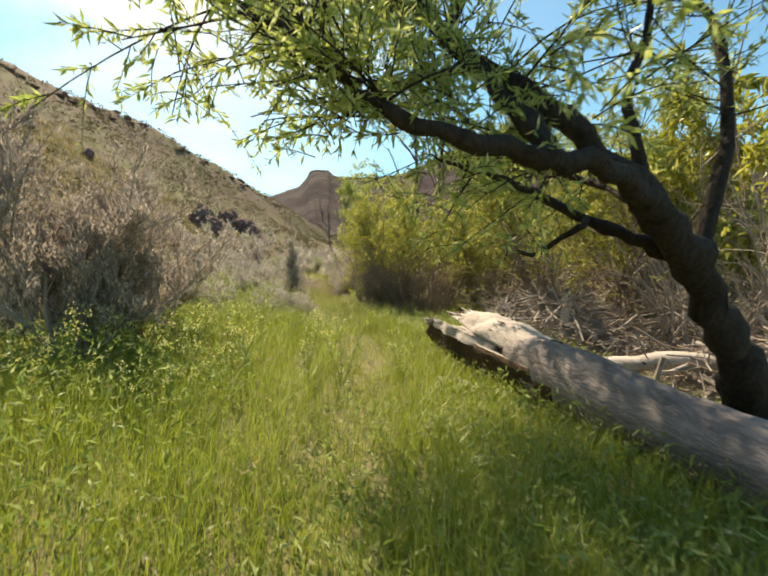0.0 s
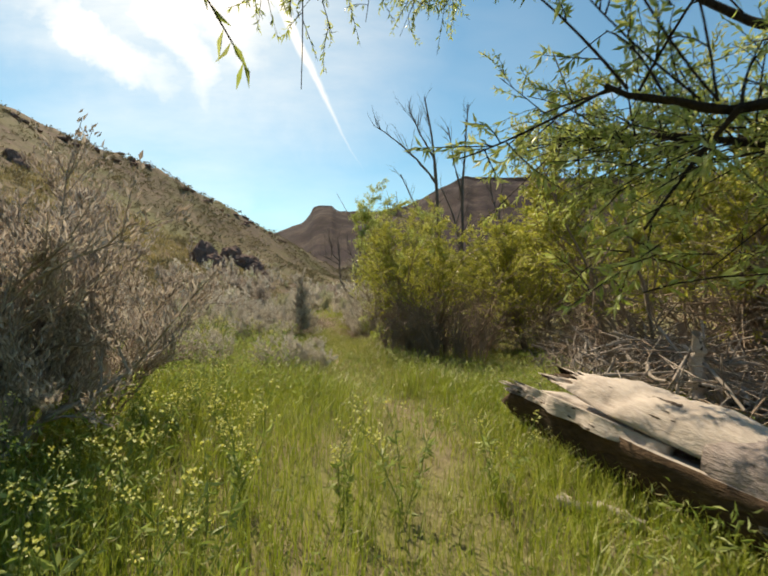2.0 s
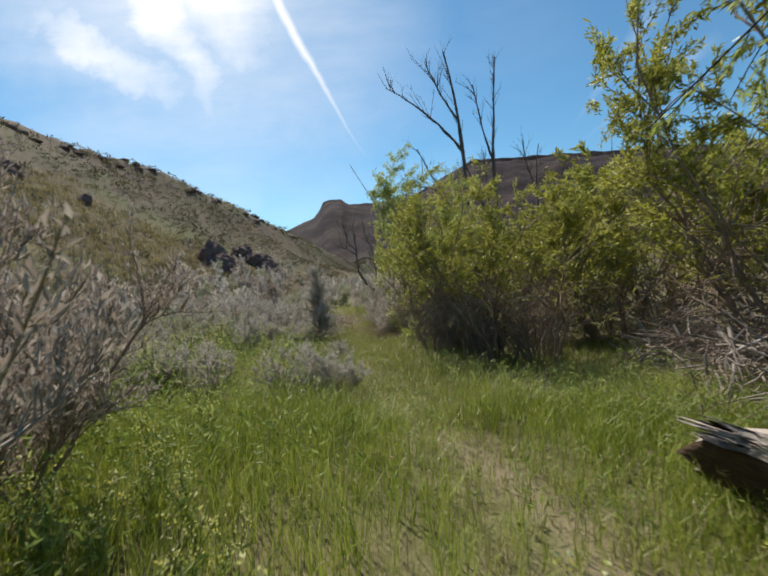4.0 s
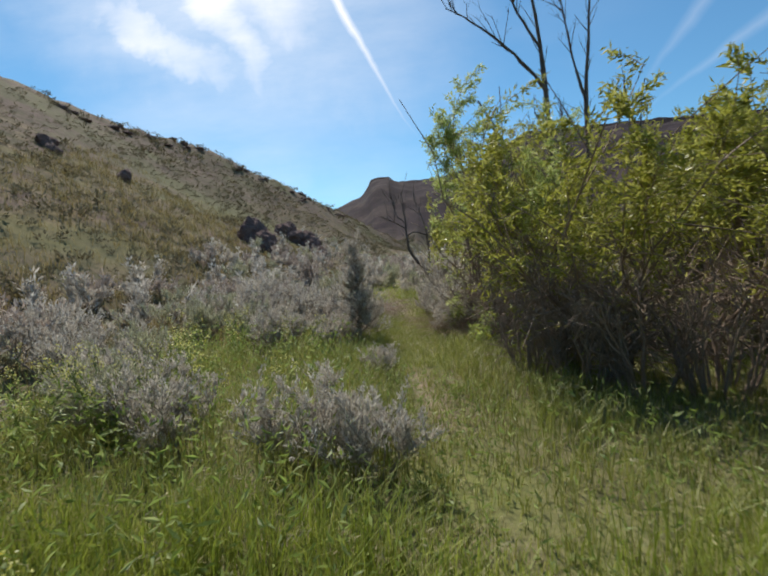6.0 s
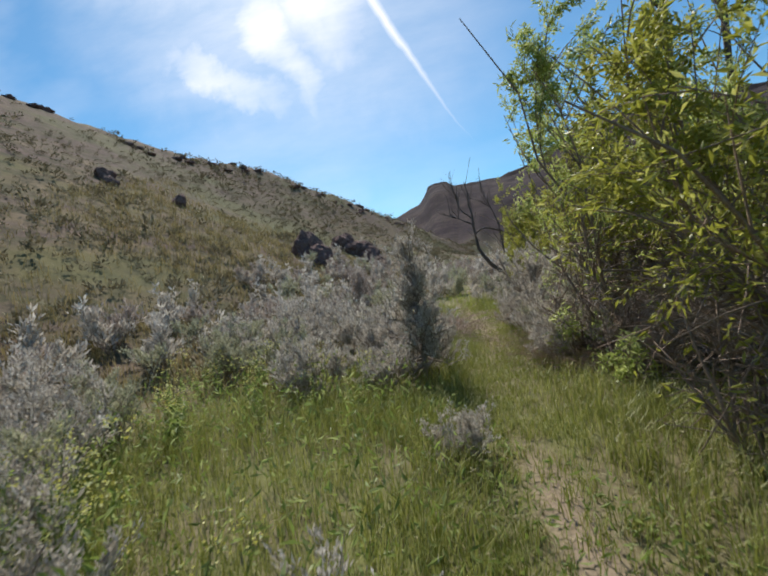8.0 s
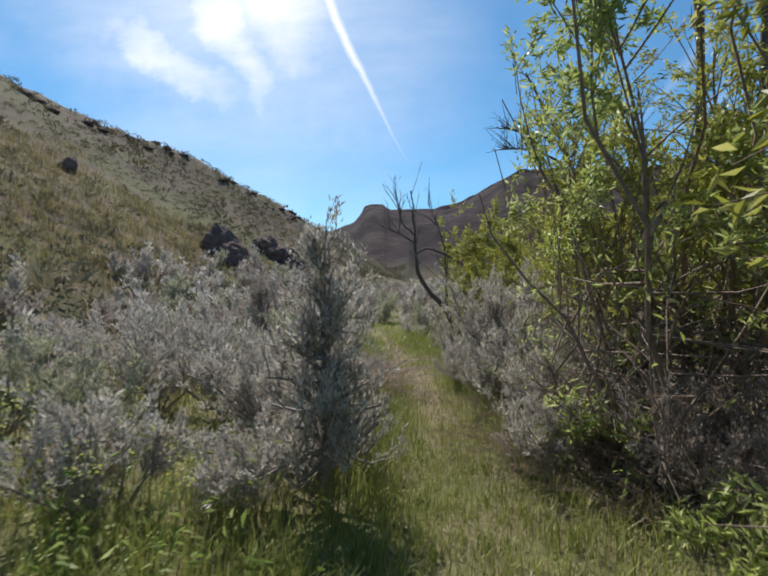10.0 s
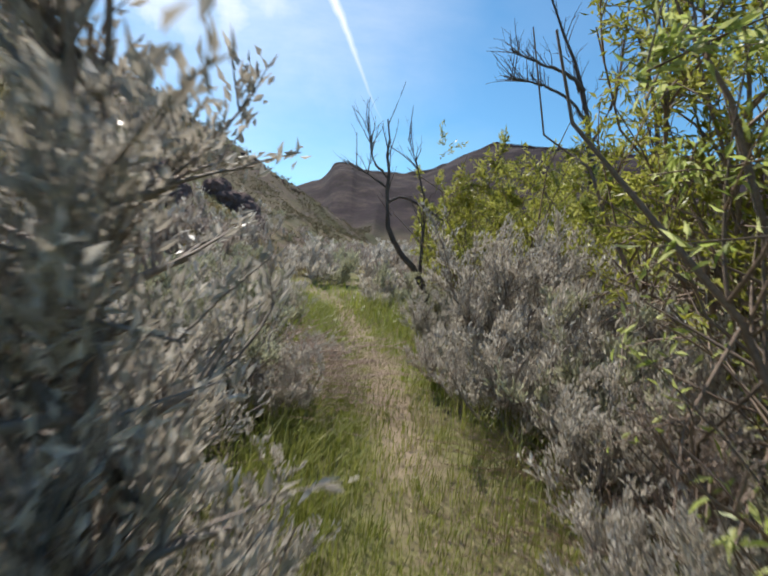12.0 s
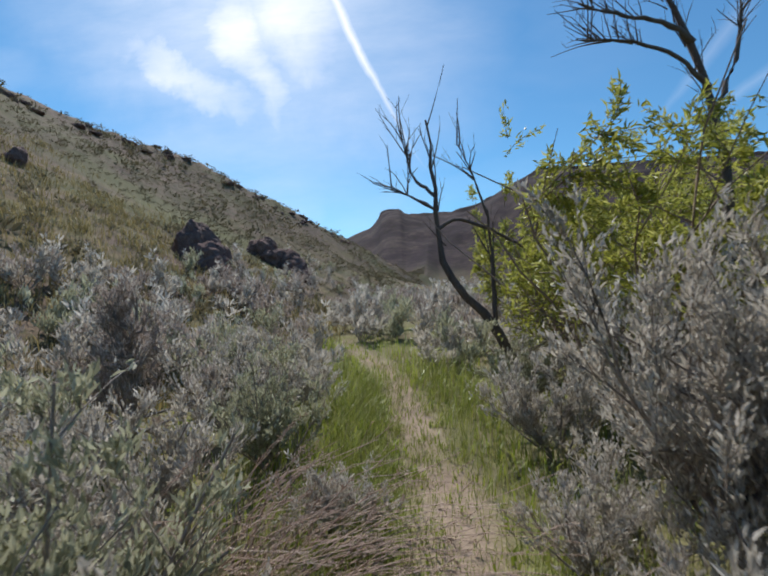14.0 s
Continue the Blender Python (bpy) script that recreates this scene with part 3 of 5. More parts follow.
# sagebrush close to the trail
sA = put(sagebrush(1.25, 1.5, 6800, SAGE, 31), -3.1, 16.2)
sB = put(sagebrush(1.05, 1.3, 5800, SAGE, 32), -3.75, 14.7, 40)
sC = put(sagebrush(1.1, 1.4, 5800, SAGE_GREEN, 33, label="green-grey sagebrush growing on dry ground"), -4.1, 18.2)
sT = put(sagebrush(2.05, 1.15, 8200, SAGE, 34, 1.05, True, "tall narrow grey sagebrush standing beside the trail", twigs=540), -2.36, 15.05)
sD = put(sagebrush(1.8, 2.0, 20000, SAGE, 35, 1.1, label="large silvery sagebrush crowding the trail", twigs=700), 0.25, 19.3)
sE = put(sagebrush(1.7, 1.6, 9000, BRUSH, 36, 1.0, True, "dark brownish sagebrush with an upright stem", twigs=380), -4.75, 20.6)
NEAR = [(sA, -0.62, 17.62, 80, 0.92), (sB, -0.3, 17.95, 150, 0.9), (sA, -0.95, 18.9, 200, 0.62), (sB, -2.8, 14.85, 60, 0.72), (sA, -2.35, 15.55, 20, 0.6), (sB, -1.4, 9.75, 10, 0.74), (sA, -2.0, 10.05, 200, 0.66), (sB, -1.75, 10.6, 120, 0.5), (sB, -1.65, 12.65, 90, 0.5), (sA, -3.3, 10.3, 70, 0.74), (sC, -4.0, 10.7, 20, 0.85), (sC, -5.7, 13.3, 10, 0.95), (sB, -4.7, 11.4, 250, 0.9),
        (sA, -2.9, 15.9, 300, 0.72), (sC, -4.7, 15.8, 120, 0.95), (sB, -3.2, 17.2, 180, 0.95), (sA, -3.6, 18.9, 45, 0.9), (sC, -3.1, 17.75, 200, 1.1), (sA, -5.0, 17.3, 260, 1.2),
        (sB, -0.55, 15.6, 30, 0.75), (sA, -0.35, 16.5, 100, 0.8), (sC, 0.2, 15.9, 10, 0.8), (sD, -0.2, 18.6, 200, 1.0), (sB, -0.85, 18.2, 300, 0.6), (sA, -0.75, 20.6, 180, 0.85), (sA, 0.5, 18.6, 40, 1.1), (sC, -3.2, 20.3, 40, 0.9), (sB, -4.4, 19.4, 100, 0.9), (sC, -0.75, 22.1, 90, 0.9),
        (sA, -4.0, 21.2, 350, 1.05), (sB, -3.4, 21.9, 75, 0.85), (sA, -5.8, 19.4, 15, 1.15), (sC, -6.1, 16.2, 190, 1.1), (sB, -0.4, 23.4, 220, 1.0), (sA, 0.9, 20.9, 280, 1.2),
        (sB, -3.4, 18.4, 140, 0.75), (sA, -4.0, 17.2, 250, 1.0), (sC, -4.5, 22.4, 10, 1.1), (sB, -7.0, 18.2, 330, 1.2), (sA, -6.9, 13.2, 100, 1.1), (sC, 0.6, 22.3, 60, 1.1),
        (sB, -0.15, 17.6, 20, 0.85), (sA, -5.4, 12.2, 20, 0.9), (sC, -0.1, 16.95, 60, 1.05), (sA, 0.25, 17.15, 150, 1.15), (sB, -2.35, 19.2, 20, 0.55), (sA, -2.5, 17.6, 310, 0.6)]
for ob, x, y, turn, k in NEAR:
    again(ob, x, y, turn, k)

# tall grey-brown brush beside the meadow
bA = put(sagebrush(2.5, 1.9, 21000, BRUSH, 41, 1.3, label="tall grey-brown brush with bare fanning branches", name="brush", twigs=800, woody=TWIG_GREY), -3.65, 6.3)
bB = put(sagebrush(1.9, 1.7, 9500, BRUSH, 42, 1.2, label="tall grey-brown brush with bare fanning branches", name="brush", twigs=480, woody=TWIG), -3.3, 6.95)
again(bA, -3.4, 5.3, 150, 1.1), again(bB, -4.6, 7.4, 130, 1.15), again(sC, -5.2, 6.2, 220, 1.1), again(bB, -5.4, 9.4, 40, 0.9), again(sA, -6.4, 7.6, 300, 1.2), again(bB, -4.3, 8.7, 250, 0.6)
again(bB, 0.35, 14.75, 20, 0.55), again(bB, 0.0, 15.9, 140, 0.5), again(bB, 1.1, 14.0, 200, 0.65), again(bB, 0.9, 12.9, 300, 0.6)

# sagebrush farther off, up to the foot of the hills
mA = put(sagebrush(1.1, 1.3, 430, SAGE, 51, 3.1, twigs=40, fine=False), -3.9, 24.0)
mB = put(sagebrush(0.95, 1.3, 430, SAGE_GREEN, 52, 3.1, label="green-grey sagebrush growing on dry ground", twigs=40, fine=False), -5.6, 23.4)
mC = put(sagebrush(1.2, 1.4, 430, BRUSH, 53, 3.1, label="dull brown-grey sagebrush growing on dry ground", twigs=40, fine=False), -7.9, 20.8)
rng = np.random.default_rng(60)
done = 0
while done < 270:
    y = 13 + 47 * rng.uniform() ** 1.2 if done < 190 else rng.uniform(22, 38)
    x = rng.uniform(-8 - 0.12 * y, 2.5 + 0.12 * y) if done < 190 else rng.uniform(-10, 1.5)
    tx = float(trail_x(min(y, 30)))
    if y < 23 and x > -6.6 or y < 28 and abs(x - tx) < 0.8 or (x > 0.5 and y < 30) or rng.uniform() > 1.25 - 0.03 * max(-x - 5, 0):
        continue
    again((mA, mB, mC)[int(rng.choice(3, p=[0.45, 0.25, 0.3]))], x, y, rng.uniform(0, 360), rng.uniform(0.6, 1.2))
    done += 1


def hill_shrubs():
    """Thousands of low shrubs and tussocks on the slopes, past counting."""
    rng = np.random.default_rng(70)
    n = 17000
    y = 14 + 190 * rng.uniform(0, 1, n) ** 1.25
    xc, _ = crest(y)
    x = -6 + (xc - 7) * rng.uniform(0, 1, n) - rng.uniform(0, 2, n)
    keep = waves(x, y, 5, 71) + 0.7 * waves(x, y, 1.6, 72) + rng.normal(size=n) * 0.5 > -0.35
    x, y = x[keep], y[keep]
    xr = rng.uniform(-8, 80, 1500)
    yr = rng.uniform(45, 175, 1500)
    ok = xr > 4 - 0.02 * yr
    x, y = np.concatenate([x, xr[ok]]), np.concatenate([y, yr[ok]])
    n = len(x)
    size = rng.uniform(0.15, 0.5, n) * (0.75 + 1.3 * rng.uniform(0, 1, n) ** 6)
    for name, pick, k, big in (("hill_shrubs", y < 52, 20, 0.6), ("far_hill_shrubs", y >= 52, 9, 1.0)):
        xs, ys, size_s = x[pick], y[pick], size[pick]
        m = len(xs)
        c = np.stack([xs, ys, ground_z(xs, ys) + size_s * 0.2], -1)
        u = unit(rng.normal(size=(m, k, 3)))
        u[..., 2] = np.abs(u[..., 2])
        p = (c[:, None] + u * size_s[:, None, None] * rng.uniform(0.15, 0.8, (m, k, 1)) * np.array([1, 1, 0.8])).reshape(-1, 3)
        d = (u + rng.normal(size=u.shape) * 0.35 + np.array([0, 0, 0.4])).reshape(-1, 3)
        s = np.repeat(size_s, k) * big
        ob = quads(name, *blades(p, d, s * rng.uniform(0.4, 0.8, m * k), s * rng.uniform(0.2, 0.4, m * k), rng), HILL_LEAF)
        tagged(ob, "low dry brown-olive shrubs scattered over the hillside", "shrubs", kind="stuff")


hill_shrubs()


# ---- grass ----
def strips(at, lean, length, width, rng, droop=0.5):
    """Grass blades: two quads each, bent over along lean."""
    n = len(at)
    side = unit(np.cross(lean + rng.normal(size=(n, 3)) * 0.4, np.array([0, 0, 1.0])))
    L, W = length[:, None], width[:, None]
    up = np.array([0, 0, 1.0])
    m = at + (up * 0.62 + lean * 0.22) * L
    t = at + (up * (0.98 - 0.3 * droop) + lean * (0.35 + 0.5 * droop)) * L
    V = np.stack([at - side * W / 2, at + side * W / 2, m + side * W * 0.42, m - side * W * 0.42, t + side * W * 0.08, t - side * W * 0.08], 1)
    b = np.arange(n)[:, None] * 6
    F = np.stack([b + np.array([0, 1, 2, 3]), b + np.array([3, 2, 4, 5])], 1)
    return V.reshape(-1, 3), F.reshape(-1, 4), t


def meadow(x, y):
    """How lush the grass is, 0 to 1."""
    tx = trail_x(y)
    off = np.abs(x - tx)
    lush = np.where(y < 9, sm(-8, -5, x) * (1 - sm(2.2, 3.6, x)), 0)
    lush = np.maximum(lush, 0.9 * sm(-6.8, -4.5, x) * (1 - sm(0.8, 2.2, x)) * sm(8, 9, y) * (1 - sm(13.5, 16, y)))
    lush = np.maximum(lush, 0.85 * (1 - sm(0.7, 1.3, off)) * sm(11, 13, y) * (1 - sm(26, 29, y)))
    lush = np.maximum(lush, 0.75 * sm(-0.3, 0.6, x) * (1 - sm(4.5, 6, x)) * sm(5, 7, y) * (1 - sm(14, 16, y)))
    lush = np.maximum(lush, 0.22 * (1 - sm(22, 30, y)) * sm(-9, -6, x) * (1 - sm(3, 5, x)))
    return lush * (1 - 0.78 * worn_at(x, y)) * np.clip(0.75 + 0.5 * waves(x, y, 0.8, 81), 0.25, 1), off


def build_grass(name, count, area, height, wide, dry, seed, label, mat=GRASS):
    rng = np.random.default_rng(seed)
    x, y = rng.uniform(area[0], area[1], count), rng.uniform(area[2], area[3], count)
    tuft = rng.integers(0, count // 7, count)
    x, y = x[tuft] + rng.normal(size=count) * 0.035, y[tuft] + rng.normal(size=count) * 0.035
    lush, off = meadow(x, y)
    ok = rng.uniform(0, 1, count) < (np.maximum(lush * 0.35, (1 - sm(0.3, 0.9, off)) * 0.7) if dry else lush)
    side = sm(0.0, 0.5, x - trail_x(y)) * sm(12, 14, y)
    ok &= rng.uniform(0, 1, count) < (1 if dry else 1 - 0.6 * side)
    x, y, lush, off = x[ok], y[ok], lush[ok], off[ok]
    n = len(x)
    tall = (0.40 + 0.60 * sm(0.15, 0.75, off)) * (0.75 + 0.35 * waves(x, y, 1.1, 82)) * np.where(x > 0.6, 0.7, 1.0) * np.where(y > 9, 0.8, 1.0)
    L = height * tall * rng.uniform(0.55, 1.15, n)
    a = rng.uniform(0, 2 * np.pi, n)
    lean = np.stack([np.cos(a), np.sin(a), 0 * a], -1) * rng.uniform(0.2, 1.0, n)[:, None] + np.array([0.15, 0.1, 0])
    at = np.stack([x, y, ground_z(x, y) - 0.02], -1)
    V, F, tip = strips(at, lean, L, wide * rng.uniform(0.6, 1.3, n), rng)
    ob = quads(name, V, F, mat)
    tagged(ob, label, "grass", kind="stuff")
    return tip, lean, L


t1, l1, n1 = build_grass("meadow_grass", 98000, (-5.5, 3.6, 0.6, 9.0), 0.70, 0.0056, 0, 91, "lush tall green meadow grass")
t2, l2, n2 = build_grass("trailside_grass", 112000, (-6.5, 4.0, 8.5, 19.0), 0.54, 0.0062, 0, 92, "green and yellowing grass beside the dirt trail", GRASS_DULL)
t3, l3, n3 = build_grass("trail_edge_grass", 60000, (-3.6, 0.0, 13.0, 24.0), 0.62, 0.006, 0, 97, "short green grass at the edge of the dirt trail", GRASS_DULL)
build_grass("distant_grass", 36000, (-8.0, 1.0, 18.5, 30.0), 0.5, 0.016, 0, 93, "yellow-green grass along the far trail")
build_grass("dry_grass", 64000, (-6.5, 2.6, 3.0, 26.0), 0.40, 0.006, 1, 94, "dry straw-coloured grass along the trail", GRASS_DRY)


def slope_grass():
    """Bunchgrass on the dry ground between the shrubs at the foot of the hill."""
    rng = np.random.default_rng(88)
    n = 44000
    y = 11 + 32 * rng.uniform(0, 1, n) ** 1.3
    x = -4.5 - rng.uniform(0, 1, n) * (5 + 0.42 * y)
    tuft = rng.integers(0, n // 9, n)
    spread = 0.05 + 0.003 * y[tuft]
    x, y = x[tuft] + rng.normal(size=n) * spread, y[tuft] + rng.normal(size=n) * spread
    ok = waves(x, y, 1.6, 89) + rng.normal(size=n) * 0.4 > -0.35
    x, y = x[ok], y[ok]
    n = len(x)
    a = rng.uniform(0, 2 * np.pi, n)
    lean = np.stack([np.cos(a), np.sin(a), 0 * a], -1) * rng.uniform(0.2, 1.0, n)[:, None]
    at = np.stack([x, y, ground_z(x, y) - 0.02], -1)
    V, F, _ = strips(at, lean, rng.uniform(0.16, 0.42, n), (0.008 + 0.0007 * y) * rng.uniform(0.6, 1.3, n), rng)
    tagged(quads("slope_grass", V, F, SLOPE_GRASS), "dry olive bunchgrass at the foot of the hill", "grass", kind="stuff")


slope_grass()


def seed_heads():
    rng = np.random.default_rng(95)
    tip, lean, L = np.concatenate([t1, t2]), np.concatenate([l1, l2]), np.concatenate([n1, n2])
    pick = np.where((rng.uniform(0, 1, len(tip)) < 0.055) & (L > 0.25))[0]
    tip, lean = np.repeat(tip[pick], 4, 0), np.repeat(lean[pick], 4, 0)
    p = tip + rng.normal(size=tip.shape) * 0.016
    d = lean + rng.normal(size=tip.shape) * 0.4 - np.array([0, 0, 0.25])
    ob = quads("seed_heads", *blades(p, d, rng.uniform(0.03, 0.06, len(p)), rng.uniform(0.005, 0.009, len(p)), rng), GRASS_DRY)
    tagged(ob, "pale drooping grass seed heads above the meadow", "grass", kind="stuff")
    n = 70000
    x, y = rng.uniform(-6, 3, n), 0.8 + 14 * rng.uniform(0, 1, n) ** 1.4
    lush, off = meadow(x, y)
    ok = (rng.uniform(0, 1, n) < lush * 0.9) & (waves(x, y, 0.7, 96) > -0.25)
    x, y, off = x[ok], y[ok], off[ok]
    p = np.stack([x, y, ground_z(x, y) + rng.uniform(0.03, 0.42, len(x)) * (0.4 + 0.6 * sm(0.3, 1.1, off)) * (1 + 0.7 * sm(-0.8, -2.2, x))], -1)
    d = rng.normal(size=p.shape) + np.array([0, 0, 0.3])
    ob = quads("weeds", *blades(p, d, rng.uniform(0.04, 0.10, len(p)), rng.uniform(0.010, 0.024, len(p)), rng), WEED)
    tagged(ob, "low broad-leaved green weeds among the grass", "weeds", kind="stuff")


seed_heads()


def mustard(seed, h):
    rng = np.random.default_rng(seed)
    top = empty("mustard_plant")
    stem = shoots(rng, (0, 0, 0), 3, (0.7 * h, 0.9 * h), (0.02, 0.3), 5, 0.08, spot=0.01)
    side = offshoots(rng, stem, 16, (0.45, 1.0), (0.12 * h, 0.3 * h), 0.45, 0.5, 3)
    quads("stem", *join(tubes(stem, taper(stem, 0.005, 0.002), 4), tubes(side, taper(side, 0.0025, 0.0012))), STEM_GREEN, top, True)
    p, d = along(rng, stem, 80, (0.05, 0.8))
    quads("leaf", *blades(p, d * 0.3 + rng.normal(size=p.shape), rng.uniform(0.05, 0.12, 80), rng.uniform(0.012, 0.03, 80), rng), WEED, top, label="narrow green leaves")["kind"] = "stuff"
    ends = np.concatenate([side[:, -1], stem[:, -1]])
    c = np.repeat(ends, 6, 0)
    u = unit(rng.normal(size=c.shape) + np.array([0, 0, 0.5]))
    quads("blossom", *blades(c + u * 0.026, u, rng.uniform(0.013, 0.024, len(c)), rng.uniform(0.012, 0.022, len(c)), rng), PETAL, top, label="clusters of small yellow flowers")["kind"] = "stuff"
    return tagged(top, "tall mustard plant with small yellow flower clusters", "wildflower", "yellow wildflowers in the meadow")


def dry_weed(seed, h, lean):
    """A clump of dead reddish-tan stems bent over to one side."""
    rng = np.random.default_rng(seed)
    top = empty("dry_weed")
    P = shoots(rng, (0, 0, 0), 90, (0.6 * h, h), (0.1, 0.9), 6, 0.1, spot=0.16)
    s = np.linspace(0, 1, 6) ** 2
    P[..., 0] += lean[0] * h * s
    P[..., 1] += lean[1] * h * s
    P[..., 2] = np.maximum(P[..., 2] - 0.28 * h * s, 0.02)
    side = offshoots(rng, P, 260, (0.35, 1.0), (0.06, 0.16), 0.4, 0.0, 3)
    tagged(quads("stem", *join(tubes(P, taper(P, 0.004, 0.0015)), tubes(side, taper(side, 0.002, 0.001))), DRY_PINK, top, True), kind="stuff")
    p, d = along(rng, side, 1300, (0.1, 1))
    tagged(quads("seed_head", *blades(p, d + rng.normal(size=p.shape) * 0.5, rng.uniform(0.015, 0.04, 1300), rng.uniform(0.004, 0.008, 1300), rng), DRY_PINK, top), kind="stuff")
    return tagged(top, "dead reddish-tan weed clump drooping over the grass", "dry weeds", "dry weed clumps beside the trail")


dW = put(dry_weed(121, 1.05, (0.55, -0.1)), -2.6, 18.3)
again(dW, -3.1, 18.25, 10, 1.1), again(dW, -2.8, 18.65, 0, 1.2), again(dW, -2.75, 17.75, 10, 0.9), again(dW, -3.3, 17.9, 20, 0.8), again(dW, -3.2, 16.55, -20, 0.7), again(dW, -0.35, 16.9, 190, 0.8), again(dW, -0.2, 15.0, 170, 0.7), again(dW, -0.45, 15.75, 185, 0.85)


def litter():
    """Dead straw and small leaves lying on the trail."""
    rng = np.random.default_rng(98)
    n = 5200
    y = rng.uniform(4.5, 26, n)
    x = trail_x(y) + rng.normal(size=n) * 0.32
    p = np.stack([x, y, ground_z(x, y) + 0.006 + rng.uniform(0, 0.02, n)], -1)
    a = rng.uniform(0, 2 * np.pi, n)
    d = np.stack([np.cos(a), np.sin(a), rng.uniform(-0.1, 0.35, n)], -1)
    ob = quads("leaf_litter", *blades(p, d, rng.uniform(0.02, 0.09, n), rng.uniform(0.003, 0.008, n), rng), GRASS_DRY)
    tagged(ob, "dry straw and dead leaves on the trail", "leaf litter", kind="stuff")


litter()
mP = [put(mustard(101, 0.85), -1.3, 5.2), put(mustard(102, 0.95), -2.0, 4.6), put(mustard(103, 0.75), -0.6, 5.0)]
rng = np.random.default_rng(104)
SPOTS = [(-2.6, 4.0, 0.8), (-3.2, 4.4, 1.2), (-1.4, 6.2, 1.3), (-0.5, 5.6, 0.8), (-0.2, 5.4, 0.5), (-2.4, 6.8, 1.1), (-3.6, 10.6, 0.9), (-4.6, 10.9, 1.2), (-5.3, 12.4, 0.9), (-4.2, 14.2, 1.2), (-1.1, 3.9, 0.9), (-5.5, 15.5, 0.9)]
for k in range(105):
    cx, cy, r = SPOTS[k % len(SPOTS)]
    x, y = cx + rng.normal() * r * 0.55, cy + rng.normal() * r * 0.6
    if abs(x + 0.13 * y) < 0.45 or abs(x - trail_x(y)) < 0.3:
        continue
    again(mP[k % 3], x, y, rng.uniform(0, 360), rng.uniform(0.7, 1.1))


# ---- the leaning willow tree over the meadow ----
def curve_path(points, K):
    """A smooth path of K points through the given ones."""
    P = np.array(points, float)
    u = np.concatenate([[0], np.cumsum(np.linalg.norm(np.diff(P, axis=0), axis=1))])
    s = np.linspace(0, u[-1], K)
    out = np.stack([np.interp(s, u, P[:, a]) for a in range(3)], -1)
    for _ in range(2):
        out[1:-1] = (out[:-2] + 2 * out[1:-1] + out[2:]) / 4
    return out


def bough(name, points, r0, r1, parent, mat, K=16, sides=10, seed=0, label="", flare=0.0):
    """One limb: a knotty tapered tube."""
    rng = np.random.default_rng(seed)
    P = curve_path(points, K)
    if K > 8:
        kink = rng.normal(size=(K, 3)) * (0.10 if r0 > 0.1 else 0.2) * r0
        kink[:2] = 0
        P = P + kink
    r = np.linspace(r0, r1, K) * (1 + 0.12 * rng.normal(size=K))
    if flare:
        r[:3] *= 1 + flare * np.array([1.0, 0.5, 0.2])
    V, F = tubes(P[None], r[None], sides)
    V = V.reshape(K, sides, 3)
    mid = P[:, None]
    V = mid + (V - mid) * (1 + 0.10 * rng.normal(size=(K, sides, 1)))
    quads(name, V, F, mat, parent, True, label)
    return P


